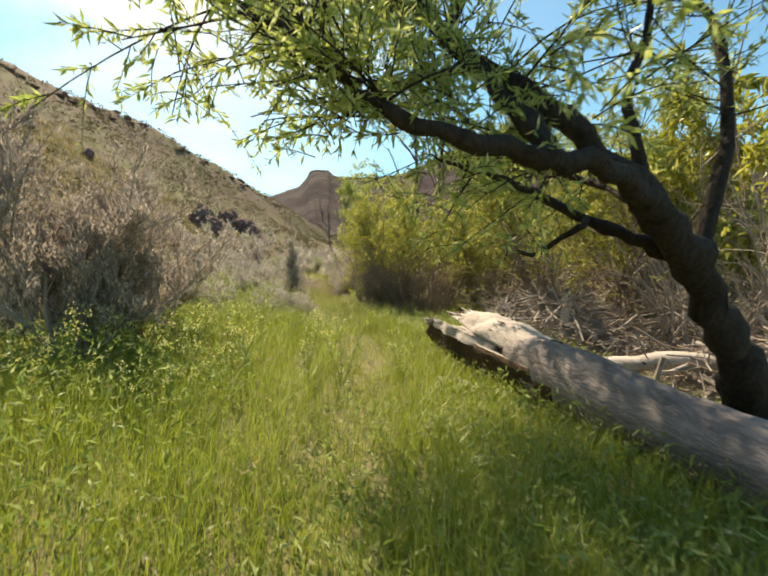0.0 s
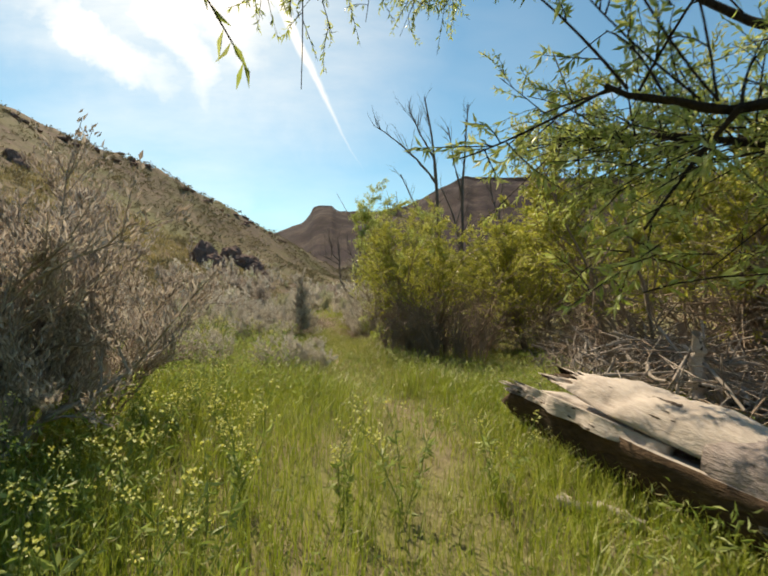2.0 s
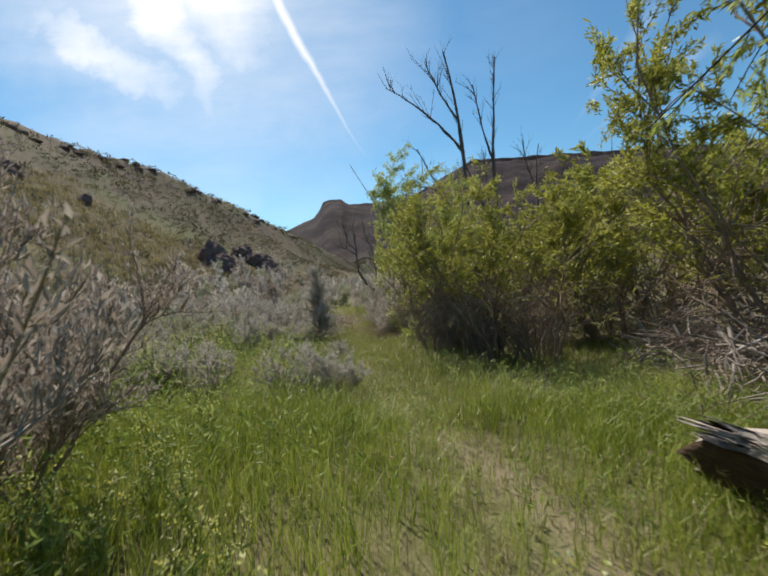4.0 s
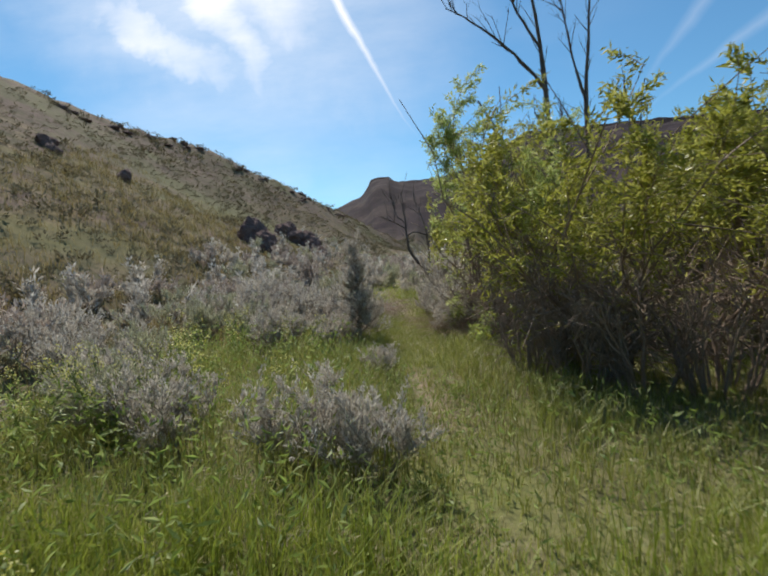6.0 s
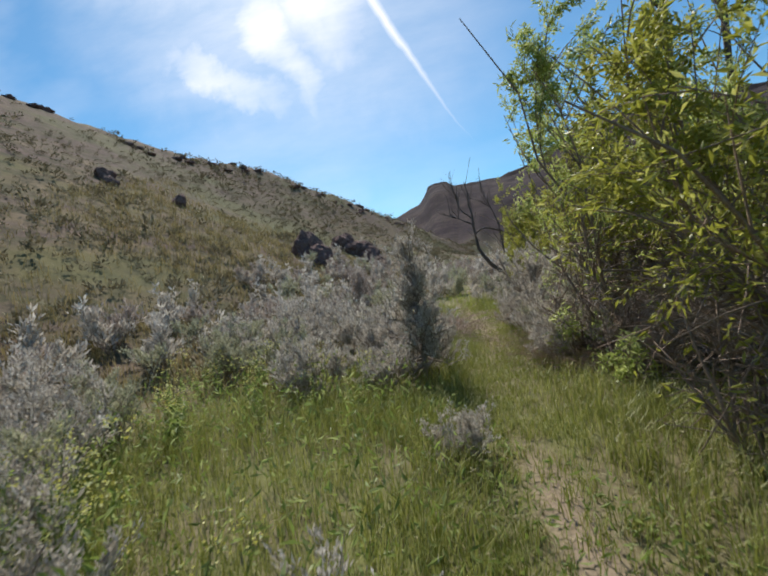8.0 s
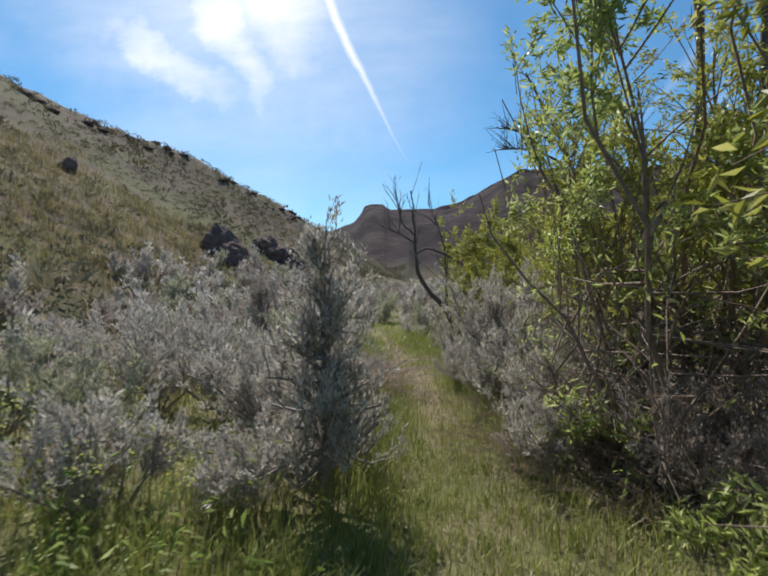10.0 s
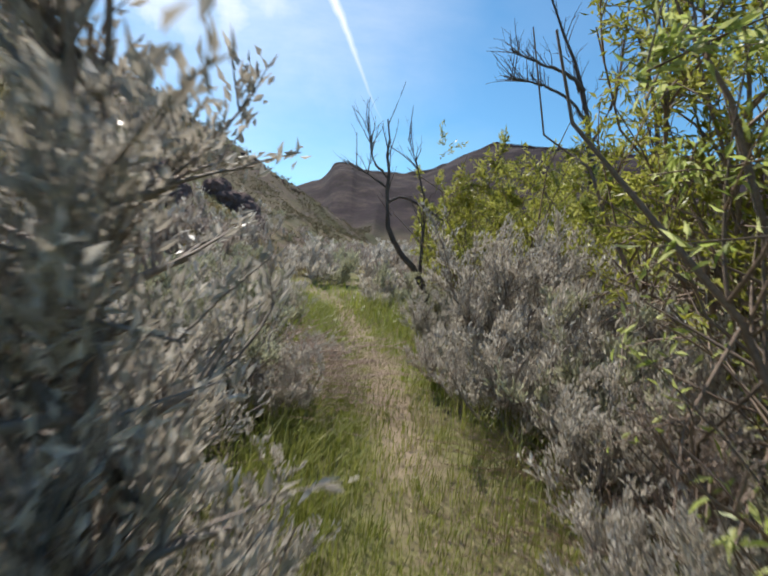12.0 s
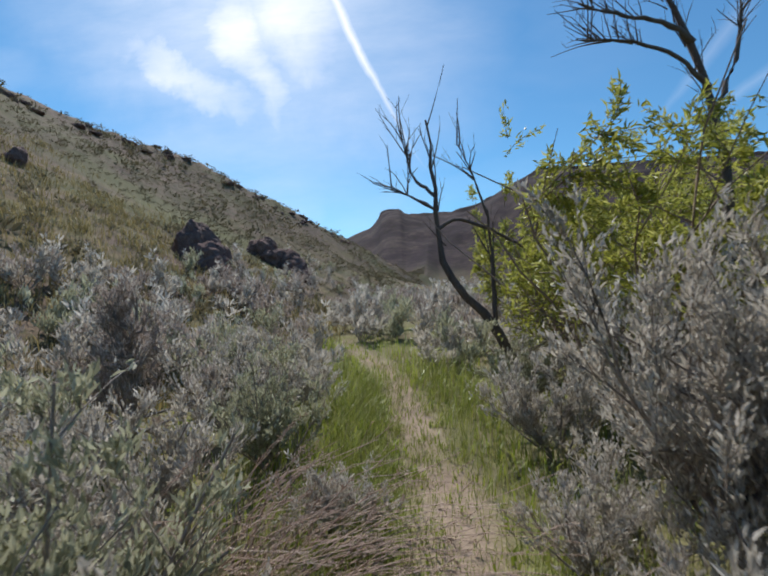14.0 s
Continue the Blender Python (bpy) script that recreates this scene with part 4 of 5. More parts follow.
def leaning_tree():
    top = empty("willow_tree", 3.35, 3.4, gz(3.35, 3.4) - 0.1)
    b = np.array([3.35, 3.4, gz(3.35, 3.4) - 0.1])
    rel = lambda pts: [tuple(np.array(p) - b) for p in pts]
    limbs = [
        ("trunk", [(3.35, 3.4, -0.1), (3.1, 3.3, 0.5), (2.64, 3.05, 1.02), (1.99, 2.7, 1.62), (1.4, 2.3, 1.95), (1.12, 2.28, 2.17), (0.86, 2.44, 2.41)], 0.19, 0.055, 30),
        ("limb", [(1.75, 2.52, 1.76), (1.35, 2.2, 1.92), (1.0, 2.0, 1.96), (0.73, 1.85, 1.95), (0.41, 1.82, 1.99), (0.15, 1.87, 2.03), (-0.04, 1.95, 2.19), (-0.25, 2.0, 2.38), (-0.49, 2.1, 2.56), (-0.8, 2.3, 2.75)], 0.066, 0.012, 34),
        ("limb", [(1.0, 2.36, 2.29), (0.86, 2.45, 2.42), (0.57, 2.62, 2.61), (0.39, 2.68, 2.86), (0.28, 2.75, 3.06), (0.1, 2.9, 3.45), (-0.2, 3.2, 4.0)], 0.068, 0.02, 20),
        ("limb", [(0.80, 1.9, 1.96), (0.72, 2.1, 2.2), (0.62, 2.45, 2.5), (0.55, 2.62, 2.62)], 0.05, 0.04, 9),
        ("limb", [(0.60, 2.6, 2.60), (0.40, 2.6, 2.55), (0.2, 2.6, 2.5), (0.0, 2.55, 2.36), (-0.15, 2.5, 2.25)], 0.035, 0.010, 10),
        ("limb", [(2.25, 2.85, 1.42), (2.0, 2.78, 1.56), (1.44, 3.0, 1.83), (1.2, 3.3, 2.05), (0.95, 3.6, 2.2), (0.7, 3.8, 2.3), (0.55, 3.9, 2.4)], 0.055, 0.010, 26),
        ("limb", [(1.5, 2.95, 1.80), (1.34, 2.68, 1.72), (1.25, 2.85, 1.64), (1.20, 3.0, 1.52), (1.10, 3.12, 1.57)], 0.028, 0.014, 12),
        ("limb", [(0.88, 3.6, 2.2), (0.78, 3.75, 2.0), (0.69, 3.85, 1.80)], 0.012, 0.005, 6),
        ("limb", [(1.7, 2.5, 1.78), (1.46, 2.6, 2.36), (1.76, 2.8, 2.92), (1.9, 3.1, 3.8)], 0.045, 0.015, 10),
        ("limb", [(0.45, 2.66, 2.75), (0.7, 2.9, 3.6), (0.9, 3.2, 4.4), (0.8, 3.5, 5.2)], 0.05, 0.015, 12),
        ("limb", [(1.85, 3.0, 3.5), (1.5, 3.0, 4.3), (1.2, 3.2, 5.2)], 0.03, 0.012, 10),
        ("limb", [(0.1, 2.9, 3.45), (-0.3, 3.7, 4.0), (-0.7, 4.7, 4.2), (-1.0, 5.6, 4.0)], 0.035, 0.012, 12),
        ("limb", [(0.8, 3.5, 4.9), (0.4, 4.4, 4.8), (0.2, 5.4, 4.4)], 0.03, 0.012, 10),
        ("limb", [(0.12, 2.9, 3.5), (0.3, 3.9, 4.4), (0.3, 5.0, 5.0)], 0.03, 0.012, 10),
        ("limb", [(2.5, 3.0, 1.15), (2.4, 3.6, 2.0), (2.0, 4.4, 2.9), (1.6, 5.0, 3.6)], 0.07, 0.015, 12),
        ("limb", [(2.2, 2.85, 1.45), (2.5, 3.0, 2.4), (2.7, 3.4, 3.4), (2.6, 4.2, 4.4)], 0.06, 0.015, 12),
        # The next four limbs are unseen, added overhead to shade the meadow.
        ("limb", [(0.8, 3.5, 5.1), (0.95, 4.5, 5.4), (0.8, 5.6, 5.4)], 0.03, 0.012, 10),
        ("limb", [(1.2, 3.2, 5.1), (1.6, 4.2, 5.2), (1.7, 5.3, 5.0)], 0.03, 0.012, 10),
        ("limb", [(0.3, 4.9, 5.0), (0.4, 6.1, 5.4), (0.5, 7.2, 5.3)], 0.03, 0.012, 10),
        ("limb", [(0.3, 4.9, 5.0), (-0.2, 5.9, 5.3), (-0.4, 6.8, 5.2)], 0.03, 0.012, 10),
        ("limb", [(2.42, 3.55, 1.95), (2.25, 4.5, 2.35), (1.75, 5.3, 2.7), (1.25, 5.85, 2.85)], 0.045, 0.012, 14)]
    paths = []
    for k, (nm, pts, r0, r1, K) in enumerate(limbs):
        P = bough(nm, rel(pts), r0, r1, top, BARK, K, 10 if r0 > 0.05 else 7, 200 + k, "", 0.35 if nm == "trunk" else 0)
        paths.append(curve_path([tuple(p) for p in P], 9))
    rng = np.random.default_rng(210)
    P = np.stack(paths[1:])
    # High limbs weigh more: extra leaves out of view deepen the grass shade.
    wt = np.array([9.0, 7.0, 1.2, 4.0, 1.4, 0.0, 0.8, 2.2, 2.4, 1.8, 13.0, 11.0, 7.0, 2.0, 2.2, 4.0, 5.0, 9.0, 9.0, 10.0])
    seconds = offshoots(rng, P, 760, (0.3, 1.0), (0.4, 0.95), 0.62, 0.2, 6, 0.16, 0.05, wt / wt.sum())
    thirds = offshoots(rng, seconds, 3500, (0.15, 1.0), (0.16, 0.42), 0.55, 0.08, 5, 0.2, 0.14)
    lowest = (thirds + b)[..., 2].min(1)
    ty = (thirds + b)
    clear = (np.abs(ty[..., 0] + 0.25 + 0.1 * ty[..., 1]).min(1) > 0.55) | (lowest > 1.98)
    thirds = thirds[clear & (lowest > 1.45)]
    s2 = (seconds + b)
    high = (s2[..., 2].min(1) > 2.15) | (s2[..., 0].min(1) > 1.6)
    seconds, s2 = seconds[high], s2[high]
    seconds = seconds[(np.abs(s2[..., 0] + 0.25 + 0.1 * s2[..., 1]).min(1) > 0.5) | (s2[..., 2].min(1) > 1.95)]
    quads("twigwork", *join(tubes(seconds, taper(seconds, 0.007, 0.003), 4), tubes(thirds, taper(thirds, 0.004, 0.0018))), BARK, top, True, "thin dark drooping twigs")
    p, d = along(rng, thirds, 68000, (0.1, 1))
    d = d * 0.8 + unit(rng.normal(size=p.shape)) * 0.8 + np.array([0, 0, -0.15])
    quads("foliage", *blades(p, d, rng.uniform(0.045, 0.085, len(p)), rng.uniform(0.011, 0.018, len(p)), rng), CANOPY, top, False, "narrow bright green leaves")
    tagged(top, "leaning dark-barked willow tree with spreading leafy limbs", "tree")


leaning_tree()


# ---- dead trees ----
def dead_tree(name, base, limbs, seed, label, twigs=60):
    top = empty(name, *base)
    b = np.array(base)
    paths = []
    for k, (nm, pts, r0, r1) in enumerate(limbs):
        P = bough(nm, [tuple(np.array(p) - b) for p in pts], r0, r1, top, DEAD, 14, 7, seed + k)
        paths.append(curve_path([tuple(p) for p in P], 8))
    rng = np.random.default_rng(seed + 50)
    s = offshoots(rng, np.stack(paths), twigs, (0.45, 1.0), (0.25, 0.8), 0.5, 0.35, 5, 0.12)
    t = offshoots(rng, s, twigs * 2, (0.3, 1.0), (0.1, 0.35), 0.5, 0.3, 3, 0.1)
    quads("twigwork", *join(tubes(s, taper(s, 0.012, 0.004), 4), tubes(t, taper(t, 0.005, 0.002))), DEAD, top, True)["kind"] = "stuff"
    return tagged(top, label, "dead tree", "bare dead trees")


z1 = gz(-0.55, 23.2)
dead_tree("dead_tree", (-0.55, 23.2, z1 - 0.1), [
    ("trunk", [(-0.55, 23.2, z1 - 0.1), (-0.79, 23.0, 0.81), (-1.03, 23.0, 1.13), (-1.6, 23.0, 1.62), (-1.72, 23.0, 2.1), (-1.74, 23.0, 2.6), (-1.74, 23.0, 3.1), (-1.82, 23.0, 4.0)], 0.095, 0.014),
    ("branch", [(-1.72, 23.0, 2.4), (-1.47, 23.1, 2.62), (-0.99, 23.2, 2.42), (-0.5, 23.3, 2.15), (-0.06, 23.4, 1.85)], 0.032, 0.012),
    ("branch", [(-1.74, 23.0, 2.9), (-2.05, 23.1, 3.2), (-2.14, 23.2, 3.6), (-2.2, 23.2, 3.9)], 0.03, 0.008),
    ("branch", [(-0.95, 23.0, 1.05), (-0.95, 23.1, 1.8), (-0.98, 23.2, 2.7)], 0.04, 0.015),
    ("branch", [(-1.74, 23.0, 2.7), (-2.2, 23.1, 3.0), (-2.6, 23.2, 3.2)], 0.025, 0.006),
    ("branch", [(-0.98, 23.2, 2.6), (-1.2, 23.2, 3.3), (-1.38, 23.2, 3.7)], 0.02, 0.006)], 300, "bare crooked dead tree rising from the sagebrush", 46)
z2 = gz(2.75, 23.8)
dead_tree("dead_tree", (2.75, 23.8, z2 - 0.1), [
    ("trunk", [(2.75, 23.8, z2 - 0.1), (2.65, 23.7, 1.6), (2.6, 23.7, 3.05), (2.4, 23.7, 4.41), (2.25, 23.7, 5.0), (1.67, 23.7, 6.18), (1.2, 23.7, 7.2)], 0.10, 0.02),
    ("branch", [(2.2, 23.7, 5.1), (1.8, 23.6, 5.4), (1.3, 23.5, 5.45), (0.48, 23.4, 5.68)], 0.05, 0.010),
    ("branch", [(2.4, 23.7, 4.4), (1.9, 23.5, 4.8), (1.24, 23.4, 5.05), (0.4, 23.3, 5.1)], 0.045, 0.008),
    ("branch", [(2.45, 23.7, 4.0), (2.9, 23.8, 5.0), (3.0, 23.9, 6.2)], 0.05, 0.010)], 320, "tall bare dead tree standing above the willows", 80)
z5 = gz(4.4, 24.2)
dead_tree("dead_tree", (4.4, 24.2, z5 - 0.1), [
    ("trunk", [(4.4, 24.2, z5 - 0.1), (4.3, 24.1, 3.0), (3.9, 24.0, 5.2), (3.2, 23.9, 6.6)], 0.12, 0.02),
    ("branch", [(4.0, 24.0, 4.8), (4.3, 24.1, 5.8), (4.2, 24.1, 6.6)], 0.04, 0.010)], 330, "bare grey dead tree standing among the willows", 36)
z3 = gz(2.4, 18.4)
dead_tree("dead_tree", (2.4, 18.4, z3 - 0.1), [
    ("trunk", [(2.4, 18.4, z3 - 0.1), (2.2, 18.2, 3.0), (2.05, 18.0, 5.6), (1.95, 17.9, 6.9), (1.6, 17.7, 8.3)], 0.12, 0.02),
    ("branch", [(2.1, 18.0, 5.3), (1.5, 17.8, 6.0), (0.9, 17.6, 6.5), (0.2, 17.5, 7.0), (-0.2, 17.5, 7.25)], 0.05, 0.010),
    ("branch", [(1.95, 17.9, 6.3), (1.5, 17.7, 6.9), (1.0, 17.6, 8.0)], 0.04, 0.010)], 340, "bare grey dead tree standing behind the willows", 44)
z4 = gz(3.2, 18.6)
dead_tree("dead_tree", (3.2, 18.6, z4 - 0.1), [
    ("trunk", [(3.2, 18.6, z4 - 0.1), (3.1, 18.4, 3.0), (3.05, 18.2, 5.2), (3.1, 18.1, 6.4), (3.2, 18.0, 8.2)], 0.10, 0.015),
    ("branch", [(3.05, 18.2, 5.0), (2.75, 18.1, 6.0), (2.5, 18.0, 7.4)], 0.04, 0.010)], 350, "slender bare dead tree behind the willows", 36)
z6 = gz(5.0, 19.6)
dead_tree("dead_tree", (5.0, 19.6, z6 - 0.1), [
    ("trunk", [(5.0, 19.6, z6 - 0.1), (4.9, 19.5, 3.0), (4.75, 19.4, 4.6), (4.9, 19.3, 5.8)], 0.08, 0.012),
    ("branch", [(4.8, 19.4, 4.2), (4.5, 19.3, 5.0), (4.4, 19.3, 5.5)], 0.03, 0.008)], 360, "thin bare dead tree among the willows", 20)


# ---- fallen log ----
def log_piece(name, mats, y0, y1, a0, a1, radius, parent, seed, ragged=0.25, inner=0.35, thin=0.0, tuck=0.0):
    """A slab of the split trunk between two angles round its axis, from y0 to y1 (log runs along -y, drifting to +x)."""
    rng = np.random.default_rng(seed)
    K, S = 46, 22
    s = np.linspace(0, 1, K)
    ang = np.linspace(a0, a1, S)
    ring = np.concatenate([np.stack([np.cos(ang), np.sin(ang)], -1), inner * np.stack([np.cos(ang[::-1]), np.sin(ang[::-1])], -1)])
    n = len(ring)
    V = np.zeros((K, n, 3))
    tipj = rng.uniform(0, ragged, n)
    for k in range(K):
        y = y0 + (y1 - y0) * s[k] + tipj * (1 - s[k]) ** 6 * np.sign(y1 - y0)
        r = radius * (0.94 + 0.12 * s[k] + 0.04 * math.sin(s[k] * 9 + seed)) * (1 - tuck * max(0, (s[k] - 0.6) / 0.4) ** 2)
        bumps = np.array([noise.noise((c[0] * 1.5, c[1] * 1.5, s[k] * 7 + seed)) * 0.16 + noise.noise((c[0] * 5, c[1] * 5, s[k] * 30 + seed)) * 0.05 for c in ring])
        squeeze = thin * (1 - s[k]) ** 2.2
        keep = np.array([math.cos(radians(105)), math.sin(radians(105))]) * 0.8
        cut = ring * (1 - squeeze) + keep * squeeze
        r = r * np.interp(y, [0, 3.5, 5.0], [0.72, 0.78, 1.0])
        V[k, :, 0] = 1.36 + 0.24 * (6.7 - y) + cut[:, 0] * r * (1 + bumps)
        V[k, :, 1] = y
        V[k, :, 2] = np.interp(y, [1.0, 6.5], [0.27, 0.50]) + cut[:, 1] * r * (1 + bumps)
    V[..., 2] = np.maximum(V[..., 2], ground_z(V[..., 0], V[..., 1]) - 0.05)
    i, j = np.meshgrid(np.arange(K - 1), np.arange(n), indexing="ij")
    j2 = (j + 1) % n
    F = np.stack([i * n + j, (i + 1) * n + j, (i + 1) * n + j2, i * n + j2], -1).reshape(-1, 4)
    caps = []
    for e in (0, K - 1):
        for q in range(S - 1):
            f = [e * n + q, e * n + q + 1, e * n + n - 2 - q, e * n + n - 1 - q]
            caps.append(f if e == 0 else f[::-1])
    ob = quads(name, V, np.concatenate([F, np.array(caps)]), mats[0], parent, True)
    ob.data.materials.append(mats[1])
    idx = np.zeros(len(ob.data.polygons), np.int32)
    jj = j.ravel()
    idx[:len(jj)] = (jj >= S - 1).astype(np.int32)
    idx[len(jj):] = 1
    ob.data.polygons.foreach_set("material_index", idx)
    return ob


def fallen_log():
    top = empty("fallen_log")
    up = log_piece("upper_slab", (PALE, DARK_WOOD), 6.45, 4.35, radians(20), radians(158), 0.37, top, 3, 0.75, 0.55, 0.62, 0.13)
    up["label"] = "pale bare weathered wood slab"
    low = log_piece("lower_slab", (DARK_WOOD, PALE), 6.85, 3.9, radians(170), radians(352), 0.39, top, 5, 0.3, 0.3, 0.0, 0.22)
    low["label"] = "dark brown underside of the log"
    lip = log_piece("splinter", (PALE, PALE), 6.75, 4.9, radians(158), radians(176), 0.43, top, 9, 0.4, 0.75, 0.0, 0.3)
    lip["label"] = "pale splintered edge along the split"
    body = log_piece("trunk", (LOGBARK, DARK_WOOD), 4.95, -0.6, radians(-90), radians(269), 0.365, top, 7, 0.6, 0.2)
    body["label"] = "grey weathered bark dappled with light"
    tagged(top, "fallen grey log with a split rotten end in grass", "log")


fallen_log()


def stick(name, points, r0, r1, mat, label, seed):
    base = np.array(points[0])
    top = empty(name, *base)
    bough("wood", [tuple(np.array(p) - base) for p in points], r0, r1, top, mat, 12, 8, seed)
    return tagged(top, label, "branch")


stick("broken_branch", [(1.71, 4.84, -0.03), (1.77, 4.79, 0.22), (1.82, 4.74, 0.44), (1.89, 4.69, 0.76)], 0.07, 0.028, PALE, "short broken pale branch propped against the log", 401)
stick("broken_branch", [(0.95, 5.25, 0.03), (1.1, 5.05, 0.06), (1.35, 4.9, 0.05)], 0.05, 0.03, PALE, "splintered pale wood lying in the grass", 402)
stick("fallen_branch", [(-5.3, 16.6, 0.15), (-4.7, 16.3, 0.2), (-4.1, 16.0, 0.2), (-3.7, 15.8, 0.08)], 0.045, 0.02, PALE, "pale dead branch lying in the sagebrush", 403)
stick("snag", [(3.3, 7.0, 0.3), (3.35, 7.05, 0.75), (3.3, 7.0, 1.05)], 0.10, 0.05, PALE, "pale broken stump standing in dead branches", 404)
stick("snag", [(5.1, 9.6, 0.0), (5.15, 9.7, 0.5), (5.0, 9.6, 0.95)], 0.12, 0.06, PALE, "pale broken stump standing in dead branches", 405)
stick("dead_limb", [(2.7, 5.2, 0.2), (3.6, 4.6, 0.5), (4.6, 4.2, 0.45)], 0.11, 0.08, PALE, "grey dead limb lying across the brush", 407)


def brush_pile(cx, cy, rx, ry, h, seed, big, small):
    """A heap of dead sticks."""
    rng = np.random.default_rng(seed)
    top = empty("brush_pile", cx, cy, gz(cx, cy))

    def heap(n, L, lift):
        a, q = rng.uniform(0, 2 * np.pi, n), np.sqrt(rng.uniform(0, 1, n))
        x, y = np.cos(a) * q * rx, np.sin(a) * q * ry
        z = h * (1 - q ** 2) * rng.uniform(0.05, 1, n) + 0.03
        d = unit(np.stack([rng.normal(size=n), rng.normal(size=n), rng.normal(size=n) * lift], -1))
        s = np.linspace(-0.5, 0.5, 5)
        ln = rng.uniform(L[0], L[1], n)[:, None, None]
        P = np.stack([x, y, z], -1)[:, None] + d[:, None] * ln * s[None, :, None] + rng.normal(size=(n, 1, 3)) * 0.25 * ln * (s ** 2)[None, :, None]
        P[..., 2] = np.maximum(P[..., 2], 0.0)
        return P
    for P in heap(big, (0.4, 1.3), 0.55):
        r = rng.uniform(0.012, 0.034)
        V, F = tubes(P[None], np.linspace(r, r * 0.5, 5)[None], 6)
        quads("stick", V, F, PALE if rng.uniform() < 0.45 else TWIG_GREY, top, True)
    P = heap(small, (0.3, 1.1), 0.6)
    tagged(quads("twigwork", *tubes(P, taper(P, 0.010, 0.004), 4), TWIG_GREY, top, True), kind="stuff")
    P = heap(small // 2, (0.3, 0.9), 0.6)
    tagged(quads("twigwork", *tubes(P, taper(P, 0.009, 0.003), 4), TWIG, top, True), kind="stuff")
    tagged(top, "tangled heap of grey dead branches and twigs", "brush pile", "heaps of dead branches")


brush_pile(3.6, 7.9, 1.7, 1.9, 0.95, 501, 95, 760)
brush_pile(5.2, 6.4, 1.6, 2.0, 1.2, 502, 75, 660)
brush_pile(4.3, 10.2, 1.7, 1.3, 0.9, 503, 50, 460)
brush_pile(4.4, 4.4, 1.4, 1.2, 0.8, 504, 60, 420)
brush_pile(0.75, 15.6, 0.8, 1.1, 0.45, 505, 4, 300)


def bare_thicket(x, y, h, w, seed, mat=TWIG_GREY, label="bare grey thicket of tangled thin branches"):
    rng = np.random.default_rng(seed)
    top = empty("bare_thicket", x, y, gz(x, y) - 0.02)
    m = shoots(rng, (0, 0, 0), 26, (0.6 * h, h), (0.05, math.atan2(w * 0.5, h * 0.8)), 7, 0.14, spot=0.2 * w)
    s = offshoots(rng, m, 190, (0.2, 1.0), (0.15 * h, 0.35 * h), 0.6, 0.25, 5, 0.2)
    t = offshoots(rng, s, 420, (0.2, 1.0), (0.06 * h, 0.16 * h), 0.6, 0.2, 3, 0.2)
    for P in m:
        quads("stem", *tubes(P[None], np.linspace(0.016, 0.006, len(P))[None], 5), mat, top, True)
    tagged(quads("twigwork", *join(tubes(s, taper(s, 0.007, 0.003)), tubes(t, taper(t, 0.003, 0.0015))), mat, top, True), kind="stuff")
    tagged(top, label, "thicket", "bare thickets beside the trail")


for x, y, h, seed in ((0.3, 12.4, 1.2, 525), (0.7, 11.9, 1.3, 526), (1.2, 11.6, 1.4, 527), (1.8, 11.4, 1.5, 528)):
    bare_thicket(x, y, h, 1.1, seed, TWIG, "dense brown thicket of bare stems below the willows")
bare_thicket(0.0, 15.75, 0.9, 1.0, 529, TWIG, "dense brown thicket of bare stems below the willows")
bare_thicket(5.0, 5.8, 2.6, 2.0, 521)
bare_thicket(5.4, 4.8, 3.2, 2.2, 522)
bare_thicket(6.2, 7.8, 3.0, 2.4, 524)


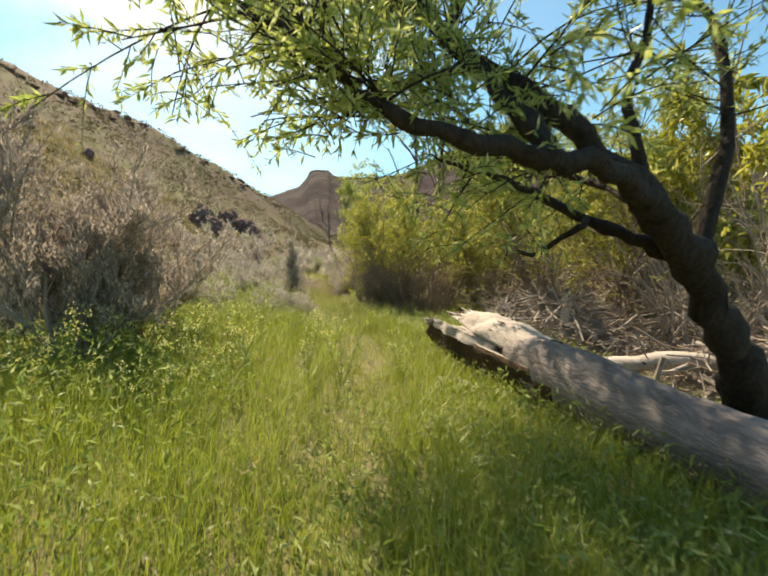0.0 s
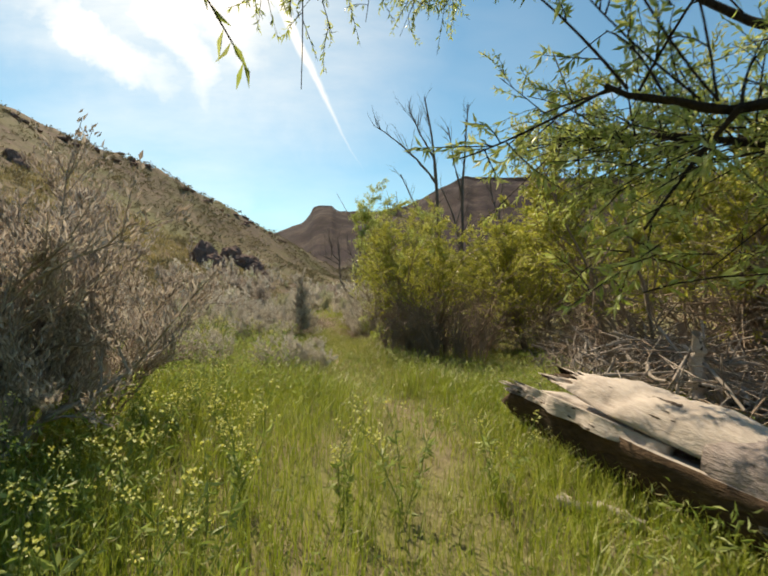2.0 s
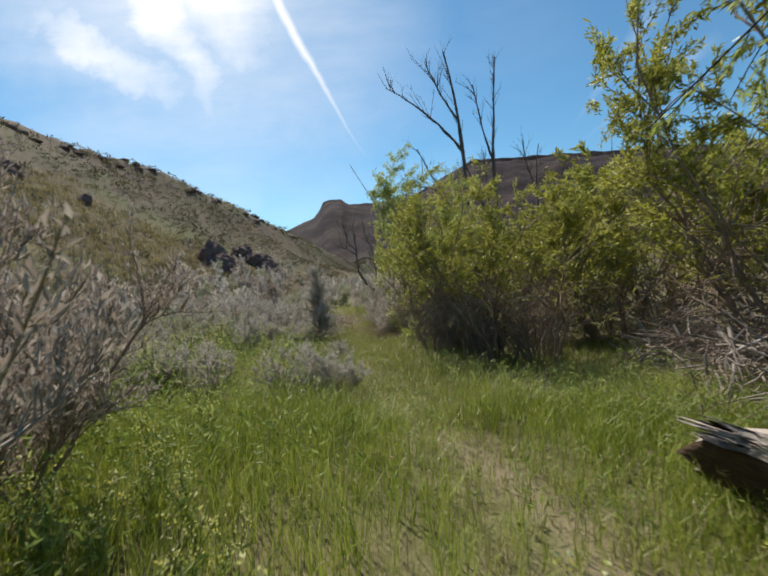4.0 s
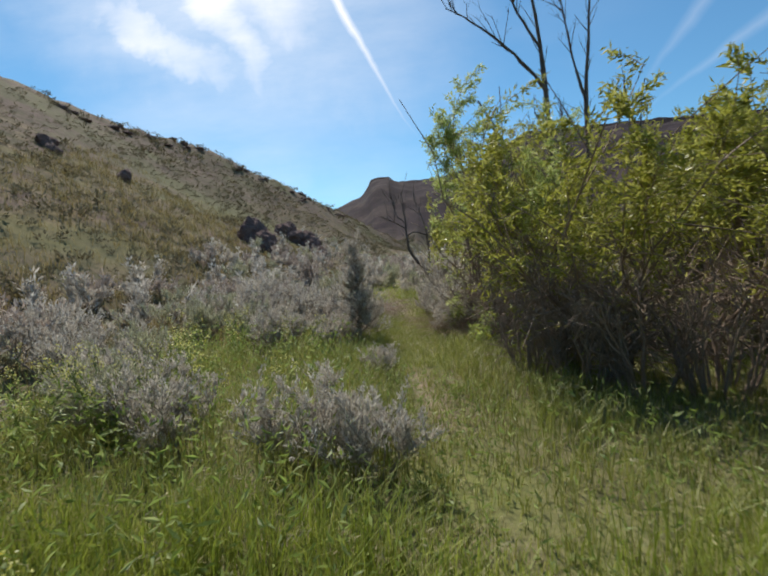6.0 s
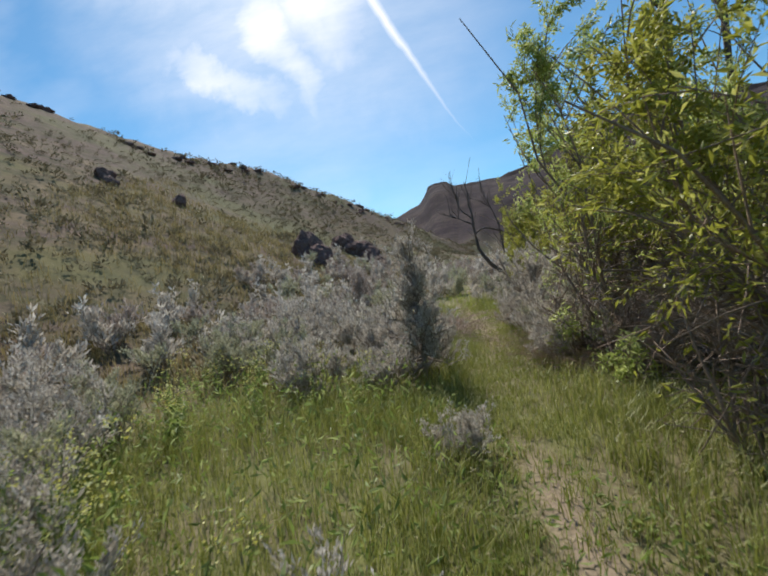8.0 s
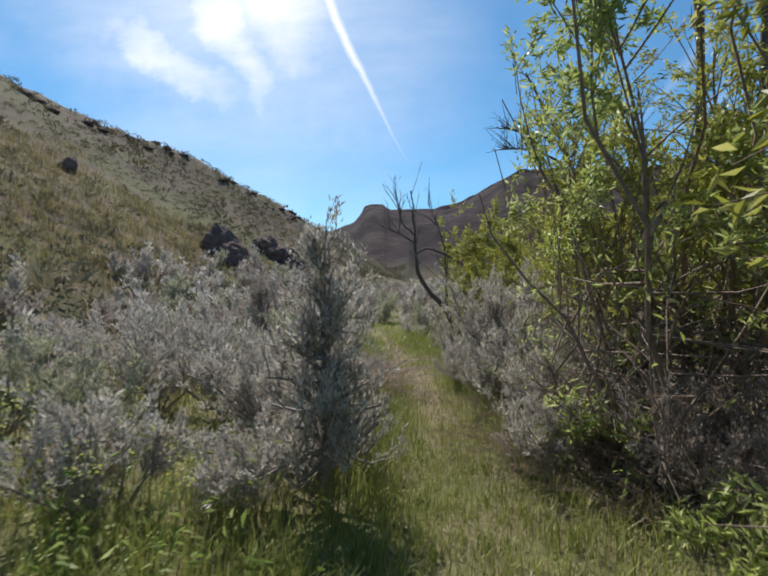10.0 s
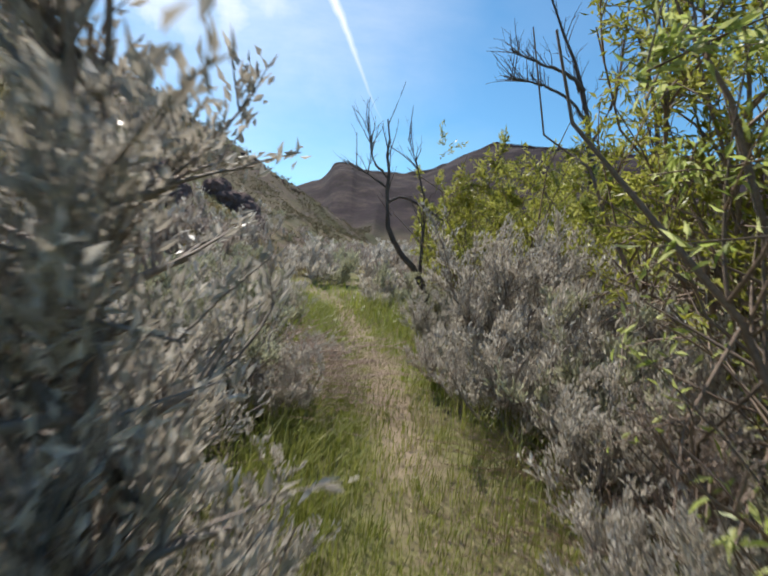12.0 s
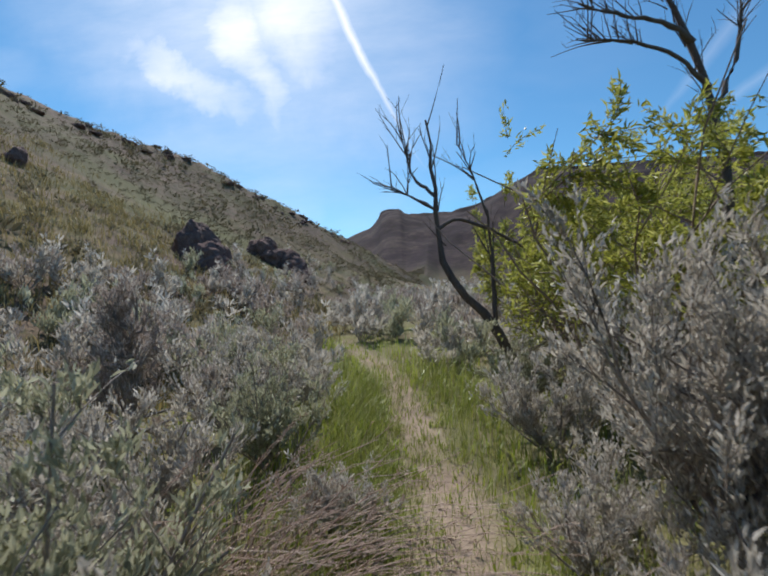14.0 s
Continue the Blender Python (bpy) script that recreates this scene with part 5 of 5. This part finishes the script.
# ---- rocks on the hillside ----
def outcrop(x, y, parts, seed, label):
    rng = np.random.default_rng(seed)
    top = empty("rock_outcrop", x, y, gz(x, y))
    for dx, dy, s, h in parts:
        bm = bmesh.new()
        bmesh.ops.create_icosphere(bm, subdivisions=4 if s > 0.8 else 3, radius=1)
        o = Vector(rng.uniform(-50, 50, 3))
        for v in bm.verts:
            c = v.co.copy()
            k = 1 + 0.45 * noise.noise(c * 1.1 + o) + 0.22 * noise.noise(c * 2.7 + o) + 0.09 * noise.noise(c * 7 + o)
            k = round(k * 7) / 7 * 0.5 + k * 0.5
            v.co = Vector((c.x * s * k, c.y * s * k, c.z * h * k))
        me = bpy.data.meshes.new("boulder")
        bm.to_mesh(me)
        bm.free()
        me.materials.append(ROCK)
        ob = new("boulder", me)
        ob.parent = top
        ob.location = (dx, dy, gz(x + dx, y + dy) - gz(x, y) + h * 0.12)
    return tagged(top, label, "rocks", "dark rocks on the hillside")


outcrop(-11.9, 35.4, [(-0.6, 0.2, 0.9, 1.35), (0.35, 0, 0.8, 1.15), (0.1, -0.5, 0.7, 0.9), (0.9, -0.6, 0.55, 0.6)], 601, "dark jagged basalt outcrop on the dry slope")
outcrop(-12.4, 46.0, [(-1.3, 0.4, 1.1, 1.2), (0.0, 0, 1.2, 1.15), (1.2, -0.5, 1.0, 0.9), (2.0, -0.9, 0.7, 0.6)], 602, "low dark basalt outcrop on the dry slope")
outcrop(-20.5, 34.5, [(0, 0, 0.5, 0.6)], 603, "single dark boulder on the dry slope")
outcrop(-23.5, 32.0, [(0, 0, 0.55, 0.6), (0.9, -0.5, 0.4, 0.4)], 604, "dark boulders on the dry slope")
rng = np.random.default_rng(620)
for k in range(13):
    yy = 34 + 84 * (k + rng.uniform(-0.4, 0.4)) / 13
    xx = float(crest(yy)[0]) + rng.uniform(0.8, 6.5)
    bits = [(rng.normal() * 1.0, rng.normal() * 1.6, rng.uniform(0.25, 0.75), rng.uniform(0.16, 0.4)) for _ in range(5)]
    outcrop(xx, yy, bits, 630 + k, "dark rocks breaking out of the ridge line")
